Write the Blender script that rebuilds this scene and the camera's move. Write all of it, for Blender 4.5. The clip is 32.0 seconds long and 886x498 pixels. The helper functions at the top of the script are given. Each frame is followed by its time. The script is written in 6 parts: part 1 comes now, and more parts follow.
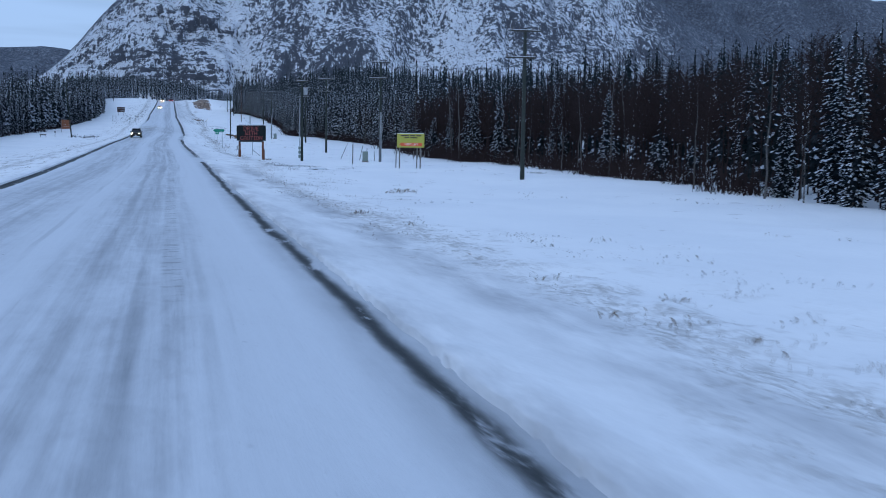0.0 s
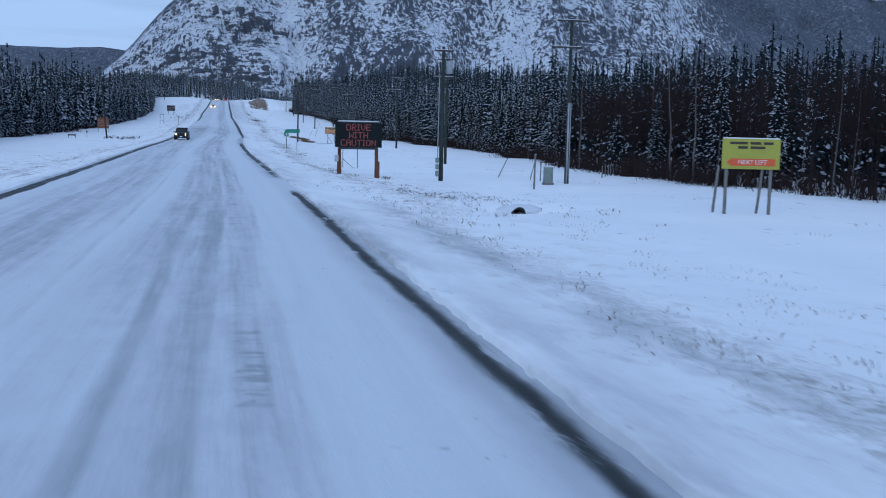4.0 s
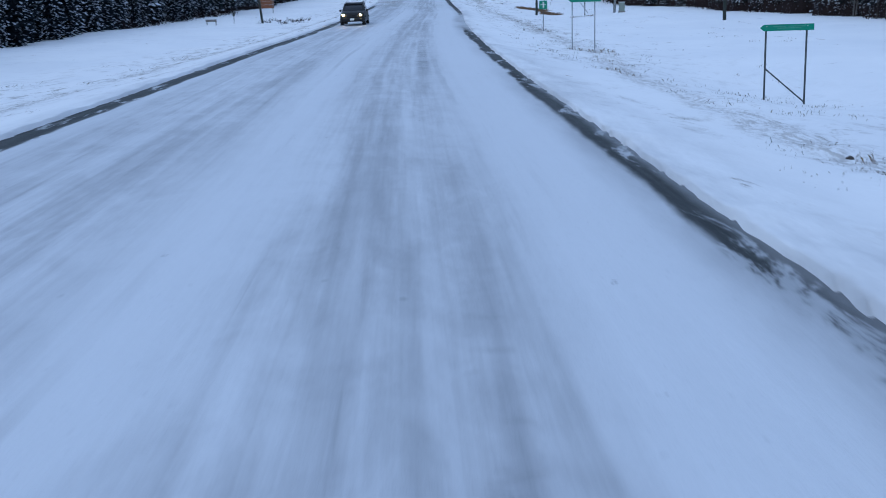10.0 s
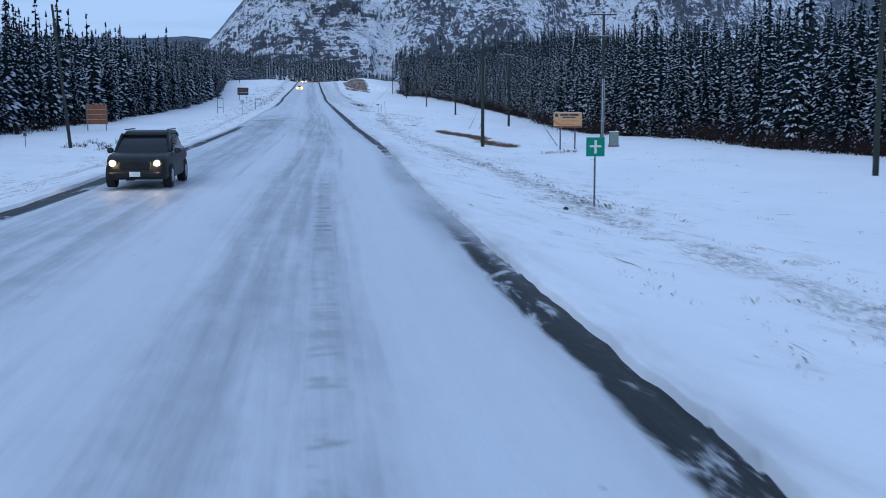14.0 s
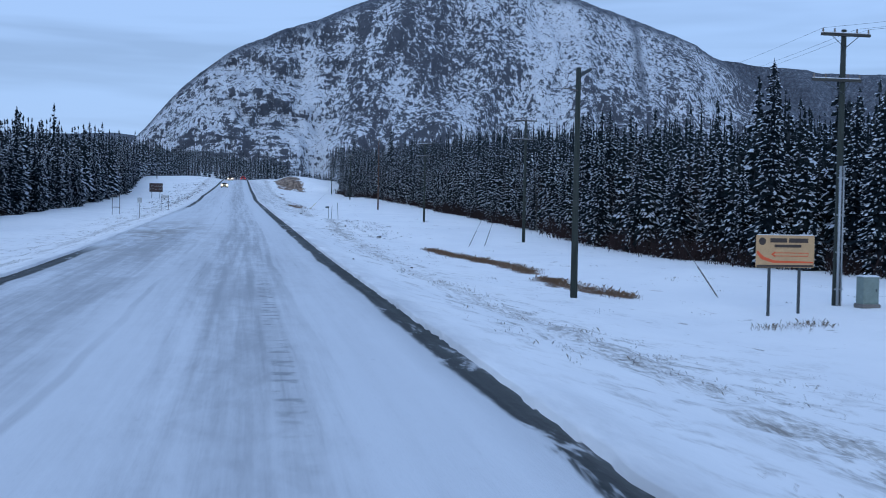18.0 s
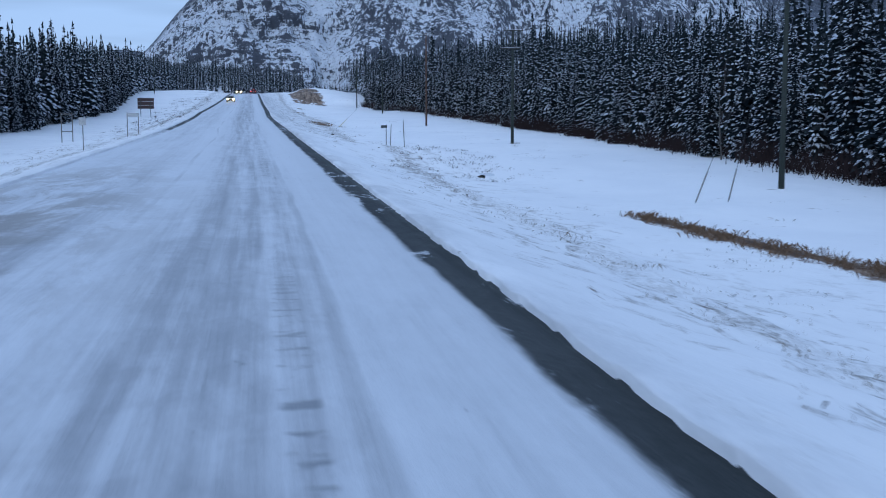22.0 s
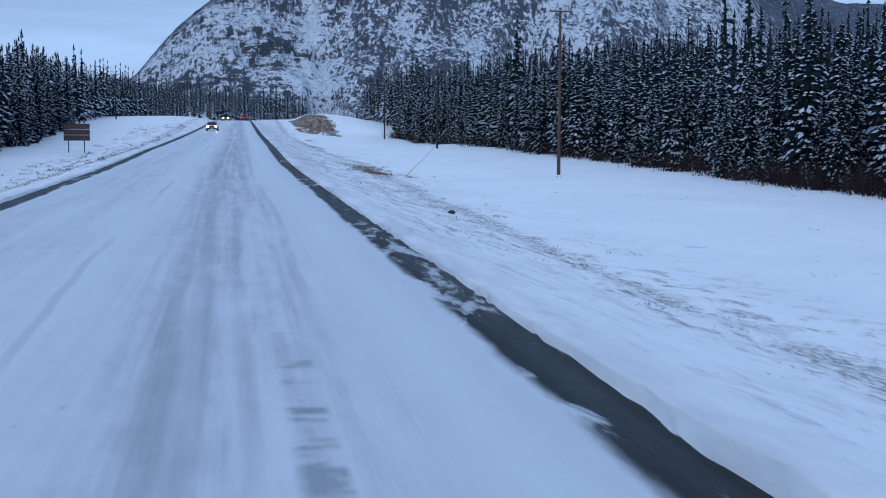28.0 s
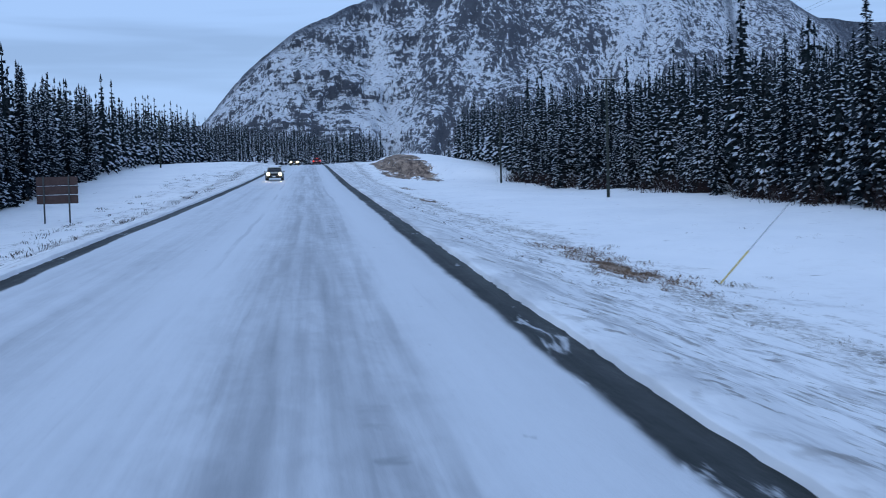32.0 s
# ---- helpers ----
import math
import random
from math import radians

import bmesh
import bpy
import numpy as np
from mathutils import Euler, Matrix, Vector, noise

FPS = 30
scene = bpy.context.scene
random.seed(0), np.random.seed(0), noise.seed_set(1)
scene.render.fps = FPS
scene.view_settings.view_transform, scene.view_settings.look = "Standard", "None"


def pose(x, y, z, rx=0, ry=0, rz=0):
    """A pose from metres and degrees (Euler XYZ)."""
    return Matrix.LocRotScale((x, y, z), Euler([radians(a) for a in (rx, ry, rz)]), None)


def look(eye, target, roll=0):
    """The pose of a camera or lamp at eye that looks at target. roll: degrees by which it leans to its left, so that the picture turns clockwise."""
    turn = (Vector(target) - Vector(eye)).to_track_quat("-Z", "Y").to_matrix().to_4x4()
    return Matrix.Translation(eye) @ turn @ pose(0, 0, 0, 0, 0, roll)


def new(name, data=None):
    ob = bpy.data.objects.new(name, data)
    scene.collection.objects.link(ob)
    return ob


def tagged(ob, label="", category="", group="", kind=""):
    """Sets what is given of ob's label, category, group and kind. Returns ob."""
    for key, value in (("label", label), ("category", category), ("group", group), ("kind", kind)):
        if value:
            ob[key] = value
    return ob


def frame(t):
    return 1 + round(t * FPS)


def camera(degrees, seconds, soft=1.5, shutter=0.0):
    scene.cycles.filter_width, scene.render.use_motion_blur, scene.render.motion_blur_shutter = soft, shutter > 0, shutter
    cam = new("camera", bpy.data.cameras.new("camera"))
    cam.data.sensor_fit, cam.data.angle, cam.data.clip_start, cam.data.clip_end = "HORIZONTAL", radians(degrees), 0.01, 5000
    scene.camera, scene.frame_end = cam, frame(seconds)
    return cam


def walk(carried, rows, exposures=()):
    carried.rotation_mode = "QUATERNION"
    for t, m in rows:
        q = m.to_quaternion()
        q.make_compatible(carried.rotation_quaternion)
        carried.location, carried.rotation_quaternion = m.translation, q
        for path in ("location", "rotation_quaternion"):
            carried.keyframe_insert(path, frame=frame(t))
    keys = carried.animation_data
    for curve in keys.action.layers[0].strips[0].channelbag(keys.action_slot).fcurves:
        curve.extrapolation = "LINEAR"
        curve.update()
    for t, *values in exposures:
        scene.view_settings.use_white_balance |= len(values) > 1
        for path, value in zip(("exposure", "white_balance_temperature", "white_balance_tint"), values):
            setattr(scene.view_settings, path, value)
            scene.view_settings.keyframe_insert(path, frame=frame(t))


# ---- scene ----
def gaze(x, y, z, yaw, pitch, roll):
    """A camera pose from its place, its turn to the right of the road, its tilt up and its roll."""
    a, b = radians(yaw), radians(pitch)
    way = Vector((math.sin(a) * math.cos(b), math.cos(a) * math.cos(b), math.sin(b)))
    eye = Vector((x, y, z))
    return look(eye, eye + 10 * way, roll)


cam = camera(41.998, 32.0, soft=0.9, shutter=0.25)
PATH = [
    (0.0, gaze(-0.093, -0.000, 3.075, 13.472, -6.561, 0.845)),
    (0.5, gaze(-0.092, 7.141, 2.938, 12.574, -7.046, 0.724)),
    (1.0, gaze(-0.084, 14.233, 2.802, 11.946, -6.745, 0.717)),
    (1.5, gaze(-0.051, 21.213, 2.666, 11.941, -5.955, 0.747)),
    (2.0, gaze(-0.005, 28.038, 2.529, 11.577, -6.088, 0.975)),
    (2.5, gaze(0.030, 34.656, 2.392, 12.422, -6.357, 1.092)),
    (3.0, gaze(-0.027, 41.381, 2.261, 11.949, -6.371, 0.752)),
    (3.5, gaze(-0.138, 48.153, 2.135, 11.477, -6.386, 0.835)),
    (4.0, gaze(-0.262, 54.915, 2.016, 11.005, -6.400, 1.388)),
    (4.5, gaze(-0.358, 61.607, 1.903, 10.532, -6.415, 2.721)),
    (5.0, gaze(-0.387, 68.172, 1.797, 9.496, -7.128, 4.015)),
    (5.5, gaze(-0.365, 74.753, 1.698, 8.708, -7.995, 4.136)),
    (6.0, gaze(-0.298, 81.252, 1.604, 8.024, -8.431, 3.373)),
    (6.5, gaze(-0.215, 87.608, 1.514, 8.092, -8.159, 2.415)),
    (7.0, gaze(-0.155, 93.879, 1.422, 9.486, -9.078, 1.936)),
    (7.5, gaze(-0.187, 100.372, 1.338, 7.884, -10.502, 1.131)),
    (8.0, gaze(-0.240, 106.889, 1.262, 1.117, -9.944, 0.084)),
    (8.5, gaze(-0.291, 113.427, 1.197, -0.440, -10.862, -0.480)),
    (9.0, gaze(-0.344, 120.016, 1.141, -1.449, -11.786, -1.763)),
    (9.5, gaze(-0.417, 126.717, 1.091, -0.806, -12.398, -1.763)),
    (10.0, gaze(-0.496, 133.494, 1.046, 0.753, -12.857, -1.663)),
    (10.5, gaze(-0.572, 140.313, 1.008, 3.730, -12.756, -1.610)),
    (11.0, gaze(-0.633, 147.140, 0.976, 5.721, -12.515, -1.406)),
    (11.5, gaze(-0.666, 153.939, 0.951, 6.850, -11.663, -1.709)),
    (12.0, gaze(-0.668, 160.742, 0.937, 6.685, -10.747, -0.613)),
    (12.5, gaze(-0.617, 167.539, 0.928, 7.124, -10.257, -1.780)),
    (13.0, gaze(-0.604, 174.576, 0.920, 6.959, -8.341, -1.766)),
    (13.5, gaze(-0.576, 181.492, 0.895, 7.318, -7.078, -0.014)),
    (14.0, gaze(-0.564, 188.491, 0.865, 6.601, -7.277, -0.016)),
    (14.5, gaze(-0.555, 195.526, 0.832, 5.884, -7.475, -0.026)),
    (15.0, gaze(-0.542, 202.547, 0.804, 5.167, -7.674, -0.052)),
    (15.5, gaze(-0.513, 209.509, 0.785, 4.451, -7.873, -0.106)),
    (16.0, gaze(-0.460, 216.362, 0.781, 4.072, -7.648, 1.048)),
    (16.5, gaze(-0.398, 223.146, 0.797, 5.150, -6.875, 1.231)),
    (17.0, gaze(-0.312, 229.796, 0.830, 7.069, -5.144, 0.793)),
    (17.5, gaze(-0.198, 236.337, 0.875, 9.296, -3.179, 0.966)),
    (18.0, gaze(-0.071, 242.878, 0.925, 10.192, -2.200, 1.020)),
    (18.5, gaze(0.054, 249.496, 0.967, 10.780, -2.216, 0.924)),
    (19.0, gaze(0.151, 256.189, 1.006, 11.096, -1.990, 0.725)),
    (19.5, gaze(0.245, 262.726, 1.030, 11.196, -1.432, 0.342)),
    (20.0, gaze(0.357, 269.299, 1.038, 11.995, -1.851, 0.303)),
    (20.5, gaze(0.457, 276.288, 1.046, 12.474, -3.103, 0.908)),
    (21.0, gaze(0.531, 283.587, 1.060, 11.851, -4.840, 1.039)),
    (21.5, gaze(0.586, 291.001, 1.083, 10.840, -5.818, 0.376)),
    (22.0, gaze(0.625, 298.474, 1.115, 9.502, -6.539, -0.126)),
    (22.5, gaze(0.668, 305.877, 1.155, 8.978, -7.727, 0.196)),
    (23.0, gaze(0.663, 313.301, 1.211, 8.338, -7.371, 0.181)),
    (23.5, gaze(0.668, 320.383, 1.279, 8.920, -7.569, 0.508)),
    (24.0, gaze(0.648, 327.351, 1.358, 9.740, -7.318, 0.459)),
    (24.5, gaze(0.608, 334.406, 1.440, 10.524, -7.289, 0.651)),
    (25.0, gaze(0.561, 341.668, 1.526, 10.421, -7.638, 0.573)),
    (25.5, gaze(0.532, 349.081, 1.620, 10.101, -7.146, 0.002)),
    (26.0, gaze(0.539, 356.611, 1.723, 10.137, -6.577, -0.023)),
    (26.5, gaze(0.565, 364.211, 1.835, 10.172, -6.009, -0.062)),
    (27.0, gaze(0.591, 371.838, 1.950, 10.208, -5.441, -0.135)),
    (27.5, gaze(0.598, 379.444, 2.068, 10.243, -4.873, -0.285)),
    (28.0, gaze(0.569, 386.984, 2.186, 10.071, -5.067, 0.129)),
    (28.5, gaze(0.530, 394.399, 2.309, 9.674, -4.748, -0.075)),
    (29.0, gaze(0.495, 401.672, 2.438, 9.750, -4.302, -0.429)),
    (29.5, gaze(0.450, 408.955, 2.584, 10.422, -4.385, -0.463)),
    (30.0, gaze(0.396, 416.360, 2.759, 10.530, -3.999, -0.350)),
    (30.5, gaze(0.355, 423.843, 2.945, 10.341, -3.455, -0.380)),
    (31.0, gaze(0.283, 431.600, 3.118, 9.967, -2.983, -0.400)),
    (31.5, gaze(0.188, 439.579, 3.273, 8.661, -2.940, -0.383)),
    (32.0, gaze(0.106, 447.581, 3.416, 6.640, -3.082, -1.536)),
]

walk(cam, PATH, exposures=[(0.0, 0.28, 5205.0, 4.0), (6.5, 0.34, 5205.0, 4.0), (9.0, 0.40, 5310.0, 4.0), (11.0, 0.39, 5310.0, 4.0), (13.0, 0.34, 5205.0, 4.0), (32.0, 0.33, 5205.0, 4.0)])

# ---- sky and sun: an overcast winter dusk ----
SUN_UP, SUN_TURN = radians(24), radians(200)
world = bpy.data.worlds.new("overcast_sky")
scene.world = world
world.use_nodes = True
wn, wl = world.node_tree.nodes, world.node_tree.links
wn.clear()


def wnode(kind, **settings):
    n = wn.new(kind)
    for key, value in settings.items():
        n.inputs[key].default_value = value
    return n


sky = wn.new("ShaderNodeTexSky")
sky.sky_type, sky.sun_disc = "NISHITA", False
sky.sun_elevation, sky.sun_rotation, sky.dust_density, sky.ozone_density = SUN_UP, SUN_TURN, 2.0, 3.0
clear = wnode("ShaderNodeBackground", Strength=0.10)
wl.new(sky.outputs[0], clear.inputs["Color"])
wcoord = wn.new("ShaderNodeTexCoord")
wmap = wn.new("ShaderNodeMapping")
wmap.inputs["Scale"].default_value = (3.0, 3.0, 34.0)
wl.new(wcoord.outputs["Generated"], wmap.inputs["Vector"])
wnoise = wnode("ShaderNodeTexNoise", Scale=1.1, Detail=3.0, Roughness=0.5, Distortion=0.3)
wl.new(wmap.outputs[0], wnoise.inputs["Vector"])
wramp = wn.new("ShaderNodeValToRGB")
wramp.color_ramp.elements[0].position, wramp.color_ramp.elements[0].color = 0.36, (0.365, 0.428, 0.575, 1)
wramp.color_ramp.elements[1].position, wramp.color_ramp.elements[1].color = 0.60, (0.465, 0.548, 0.735, 1)
wl.new(wnoise.outputs["Fac"], wramp.inputs["Fac"])
cloud = wnode("ShaderNodeBackground", Strength=0.85)
wl.new(wramp.outputs["Color"], cloud.inputs["Color"])
wmix = wnode("ShaderNodeMixShader", Fac=0.86)
wl.new(clear.outputs[0], wmix.inputs[1])
wl.new(cloud.outputs[0], wmix.inputs[2])
wout = wn.new("ShaderNodeOutputWorld")
wl.new(wmix.outputs[0], wout.inputs[0])

sun_data = bpy.data.lights.new("sun", "SUN")
sun_data.energy, sun_data.angle, sun_data.color = 0.5, radians(30), (1.0, 0.96, 0.92)
sun = new("sun", sun_data)
sun.matrix_world = look((0, 0, 60), Vector((0, 0, 60)) - Vector((math.sin(SUN_TURN) * math.cos(SUN_UP), math.cos(SUN_TURN) * math.cos(SUN_UP), math.sin(SUN_UP))))


# ---- materials ----
class Shader:
    """A node material with a few short ways to add nodes."""

    def __init__(self, name, rough=0.6, metal=0.0, color=(0.5, 0.5, 0.5)):
        self.mat = bpy.data.materials.new(name)
        self.mat.use_nodes = True
        self.nodes, self.links = self.mat.node_tree.nodes, self.mat.node_tree.links
        self.bsdf = next(n for n in self.nodes if n.type == "BSDF_PRINCIPLED")
        self.bsdf.inputs["Roughness"].default_value = rough
        self.bsdf.inputs["Metallic"].default_value = metal
        self.bsdf.inputs["Base Color"].default_value = (*color, 1)

    def put(self, value, socket):
        if isinstance(value, bpy.types.NodeSocket):
            self.links.new(value, socket)
        elif isinstance(value, tuple) and len(value) == 3 and socket.type == "RGBA":
            socket.default_value = (*value, 1)
        else:
            socket.default_value = value

    def coords(self, scale=(1, 1, 1), which="Position"):
        g = self.nodes.new("ShaderNodeNewGeometry" if which == "Position" else "ShaderNodeTexCoord")
        m = self.nodes.new("ShaderNodeMapping")
        m.inputs["Scale"].default_value = scale
        self.links.new(g.outputs[which], m.inputs["Vector"])
        return m.outputs[0]

    def noise(self, scale=1.0, detail=4.0, rough=0.55, stretch=(1, 1, 1), warp=0.0, which="Position"):
        n = self.nodes.new("ShaderNodeTexNoise")
        n.inputs["Scale"].default_value, n.inputs["Detail"].default_value = scale, detail
        n.inputs["Roughness"].default_value, n.inputs["Distortion"].default_value = rough, warp
        self.links.new(self.coords(stretch, which), n.inputs["Vector"])
        return n.outputs["Fac"]

    def voronoi(self, scale, stretch=(1, 1, 1), out="Distance", which="Position"):
        n = self.nodes.new("ShaderNodeTexVoronoi")
        n.inputs["Scale"].default_value = scale
        self.links.new(self.coords(stretch, which), n.inputs["Vector"])
        return n.outputs[out]

    def attr(self, name):
        n = self.nodes.new("ShaderNodeAttribute")
        n.attribute_name = name
        return n.outputs["Fac"]

    def random(self):
        return self.nodes.new("ShaderNodeObjectInfo").outputs["Random"]

    def step(self, value, low, high, to_low=0.0, to_high=1.0):
        n = self.nodes.new("ShaderNodeMapRange")
        n.interpolation_type = "SMOOTHSTEP"
        for key, v in (("Value", value), ("From Min", low), ("From Max", high), ("To Min", to_low), ("To Max", to_high)):
            self.put(v, n.inputs[key])
        return n.outputs[0]

    def calc(self, op, a, b=0.0):
        n = self.nodes.new("ShaderNodeMath")
        n.operation = op
        self.put(a, n.inputs[0])
        self.put(b, n.inputs[1])
        return n.outputs[0]

    def mix(self, fac, a, b):
        n = self.nodes.new("ShaderNodeMix")
        n.data_type = "RGBA"
        self.put(fac, n.inputs[0])
        self.put(a, n.inputs[6])
        self.put(b, n.inputs[7])
        return n.outputs[2]

    def axis(self, name, which="Position"):
        g = self.nodes.new("ShaderNodeNewGeometry")
        s = self.nodes.new("ShaderNodeSeparateXYZ")
        self.links.new(g.outputs[which], s.inputs[0])
        return s.outputs[name]

    def bump(self, height, strength=0.3, distance=0.05):
        n = self.nodes.new("ShaderNodeBump")
        n.inputs["Strength"].default_value, n.inputs["Distance"].default_value = strength, distance
        self.put(height, n.inputs["Height"])
        self.links.new(n.outputs[0], self.bsdf.inputs["Normal"])

    def done(self, color=None, rough=None):
        if color is not None:
            self.put(color, self.bsdf.inputs["Base Color"])
        if rough is not None:
            self.put(rough, self.bsdf.inputs["Roughness"])
        return self.mat


def plain(name, color, rough=0.6, metal=0.0, vary=0.25, scale=3.0, which="Object"):
    """A painted or natural surface with grime at two scales and fine relief."""
    s = Shader(name, rough, metal)
    dark = tuple(c * (1 - vary) for c in color)
    fac = s.calc("MULTIPLY", s.noise(scale, 5, which=which), s.noise(scale * 7, 3, which=which))
    s.bump(s.noise(scale * 12, 4, which=which), 0.15, 0.01)
    return s.done(s.mix(s.step(fac, 0.12, 0.42), dark, color), s.step(fac, 0.1, 0.4, min(1, rough + 0.15), rough))


def glow(name, color, strength):
    s = Shader(name, 0.3, color=color)
    s.bsdf.inputs["Emission Color"].default_value = (*color, 1)
    s.bsdf.inputs["Emission Strength"].default_value = strength
    return s.mat


def make_snow():
    s = Shader("field_snow", 0.8)
    white, shade = (0.95, 0.955, 0.965), (0.89, 0.90, 0.92)
    base = s.mix(s.step(s.noise(0.16, 4, stretch=(1, 0.6, 1)), 0.3, 0.7), shade, white)
    verge, shelf, reach = s.attr("verge"), s.attr("shelf"), s.attr("off_right")
    bend = s.calc("MULTIPLY", s.calc("SUBTRACT", s.noise(0.09, 4, 0.6), 0.5), 3.0)
    torn = s.calc("MULTIPLY", s.calc("SUBTRACT", s.noise(1.5, 6, 0.72, (1, 0.7, 1)), 0.5), 3.4)
    fine = s.step(s.noise(5.0, 5, 0.75, (1, 0.6, 1)), 0.40, 0.60)
    gaps = s.step(s.noise(0.14, 4, 0.65, (0.6, 1, 1)), 0.34, 0.50)
    # withered tussocks along the shelf where the bank meets the field
    line = s.step(s.calc("ABSOLUTE", s.calc("ADD", s.calc("ADD", shelf, bend), torn)), 1.25, 0.2)
    line = s.calc("MULTIPLY", s.calc("MULTIPLY", s.calc("MULTIPLY", line, gaps), fine), s.attr("tussock"))
    # a looser scatter on the bank above it, in drifts
    spots = s.calc("MULTIPLY", s.step(s.noise(1.1, 6, 0.7, (1, 0.6, 1), 0.3), 0.50, 0.62), s.step(s.noise(0.17, 4, 0.6, (1.2, 0.5, 1), 0.4), 0.38, 0.56))
    spots = s.calc("MULTIPLY", s.calc("MULTIPLY", spots, s.step(fine, 0, 1, 0.35, 1.0)), verge)
    # lone tufts in the open field
    lone = s.calc("MULTIPLY", s.step(s.noise(0.55, 5, 0.65, (0.8, 1.2, 1)), 0.655, 0.70), s.step(reach, 3.0, 9.0, 0.0, 0.7))
    marks = s.calc("MAXIMUM", s.calc("MAXIMUM", s.calc("MULTIPLY", line, 0.9), s.calc("MULTIPLY", spots, 0.85)), s.calc("MULTIPLY", lone, fine))
    tuft = s.mix(s.noise(3, 3), (0.10, 0.092, 0.09), (0.27, 0.24, 0.20))
    bare = s.step(s.calc("ADD", s.attr("bare"), s.calc("MULTIPLY", s.calc("SUBTRACT", s.noise(0.8, 6, 0.72, (1.3, 0.3, 1), 0.4), 0.5), 3.0)), 0.45, 0.75)
    grit = s.step(s.noise(0.7, 5, 0.65, (1.0, 0.25, 1)), 0.25, 0.75)
    dirty = s.mix(s.calc("MULTIPLY", grit, s.attr("dirt")), base, (0.36, 0.37, 0.40))
    # snow flung by the plough: long grey scrapes with dark flecks
    scrape = s.calc("MULTIPLY", s.step(s.noise(1.2, 6, 0.68, (1, 0.28, 1), 0.5), 0.46, 0.66), s.attr("scraped"))
    dirty = s.mix(s.calc("MULTIPLY", scrape, 0.6), dirty, (0.36, 0.365, 0.39))
    fleck = s.calc("MULTIPLY", s.step(s.noise(1.3, 6, 0.7, (1, 0.7, 1), 0.3), 0.56, 0.63), s.attr("scraped"))
    marks = s.calc("MAXIMUM", marks, s.calc("MULTIPLY", fleck, 0.8))
    col = s.mix(s.calc("MULTIPLY", marks, 0.85), dirty, tuft)
    earth = s.mix(s.step(s.noise(0.7, 6, 0.72, (1.6, 0.25, 1.2), 0.5), 0.36, 0.64), (0.055, 0.036, 0.028), (0.36, 0.27, 0.20))
    col = s.mix(bare, col, earth)
    s.bump(s.calc("ADD", s.noise(0.9, 7, 0.6, (1, 0.7, 1)), s.calc("ADD", s.calc("MULTIPLY", s.noise(7, 4), 0.2), s.calc("MULTIPLY", marks, 0.5))), 0.45, 0.09)
    s.bsdf.inputs["Specular IOR Level"].default_value = 0.2
    return s.done(col)


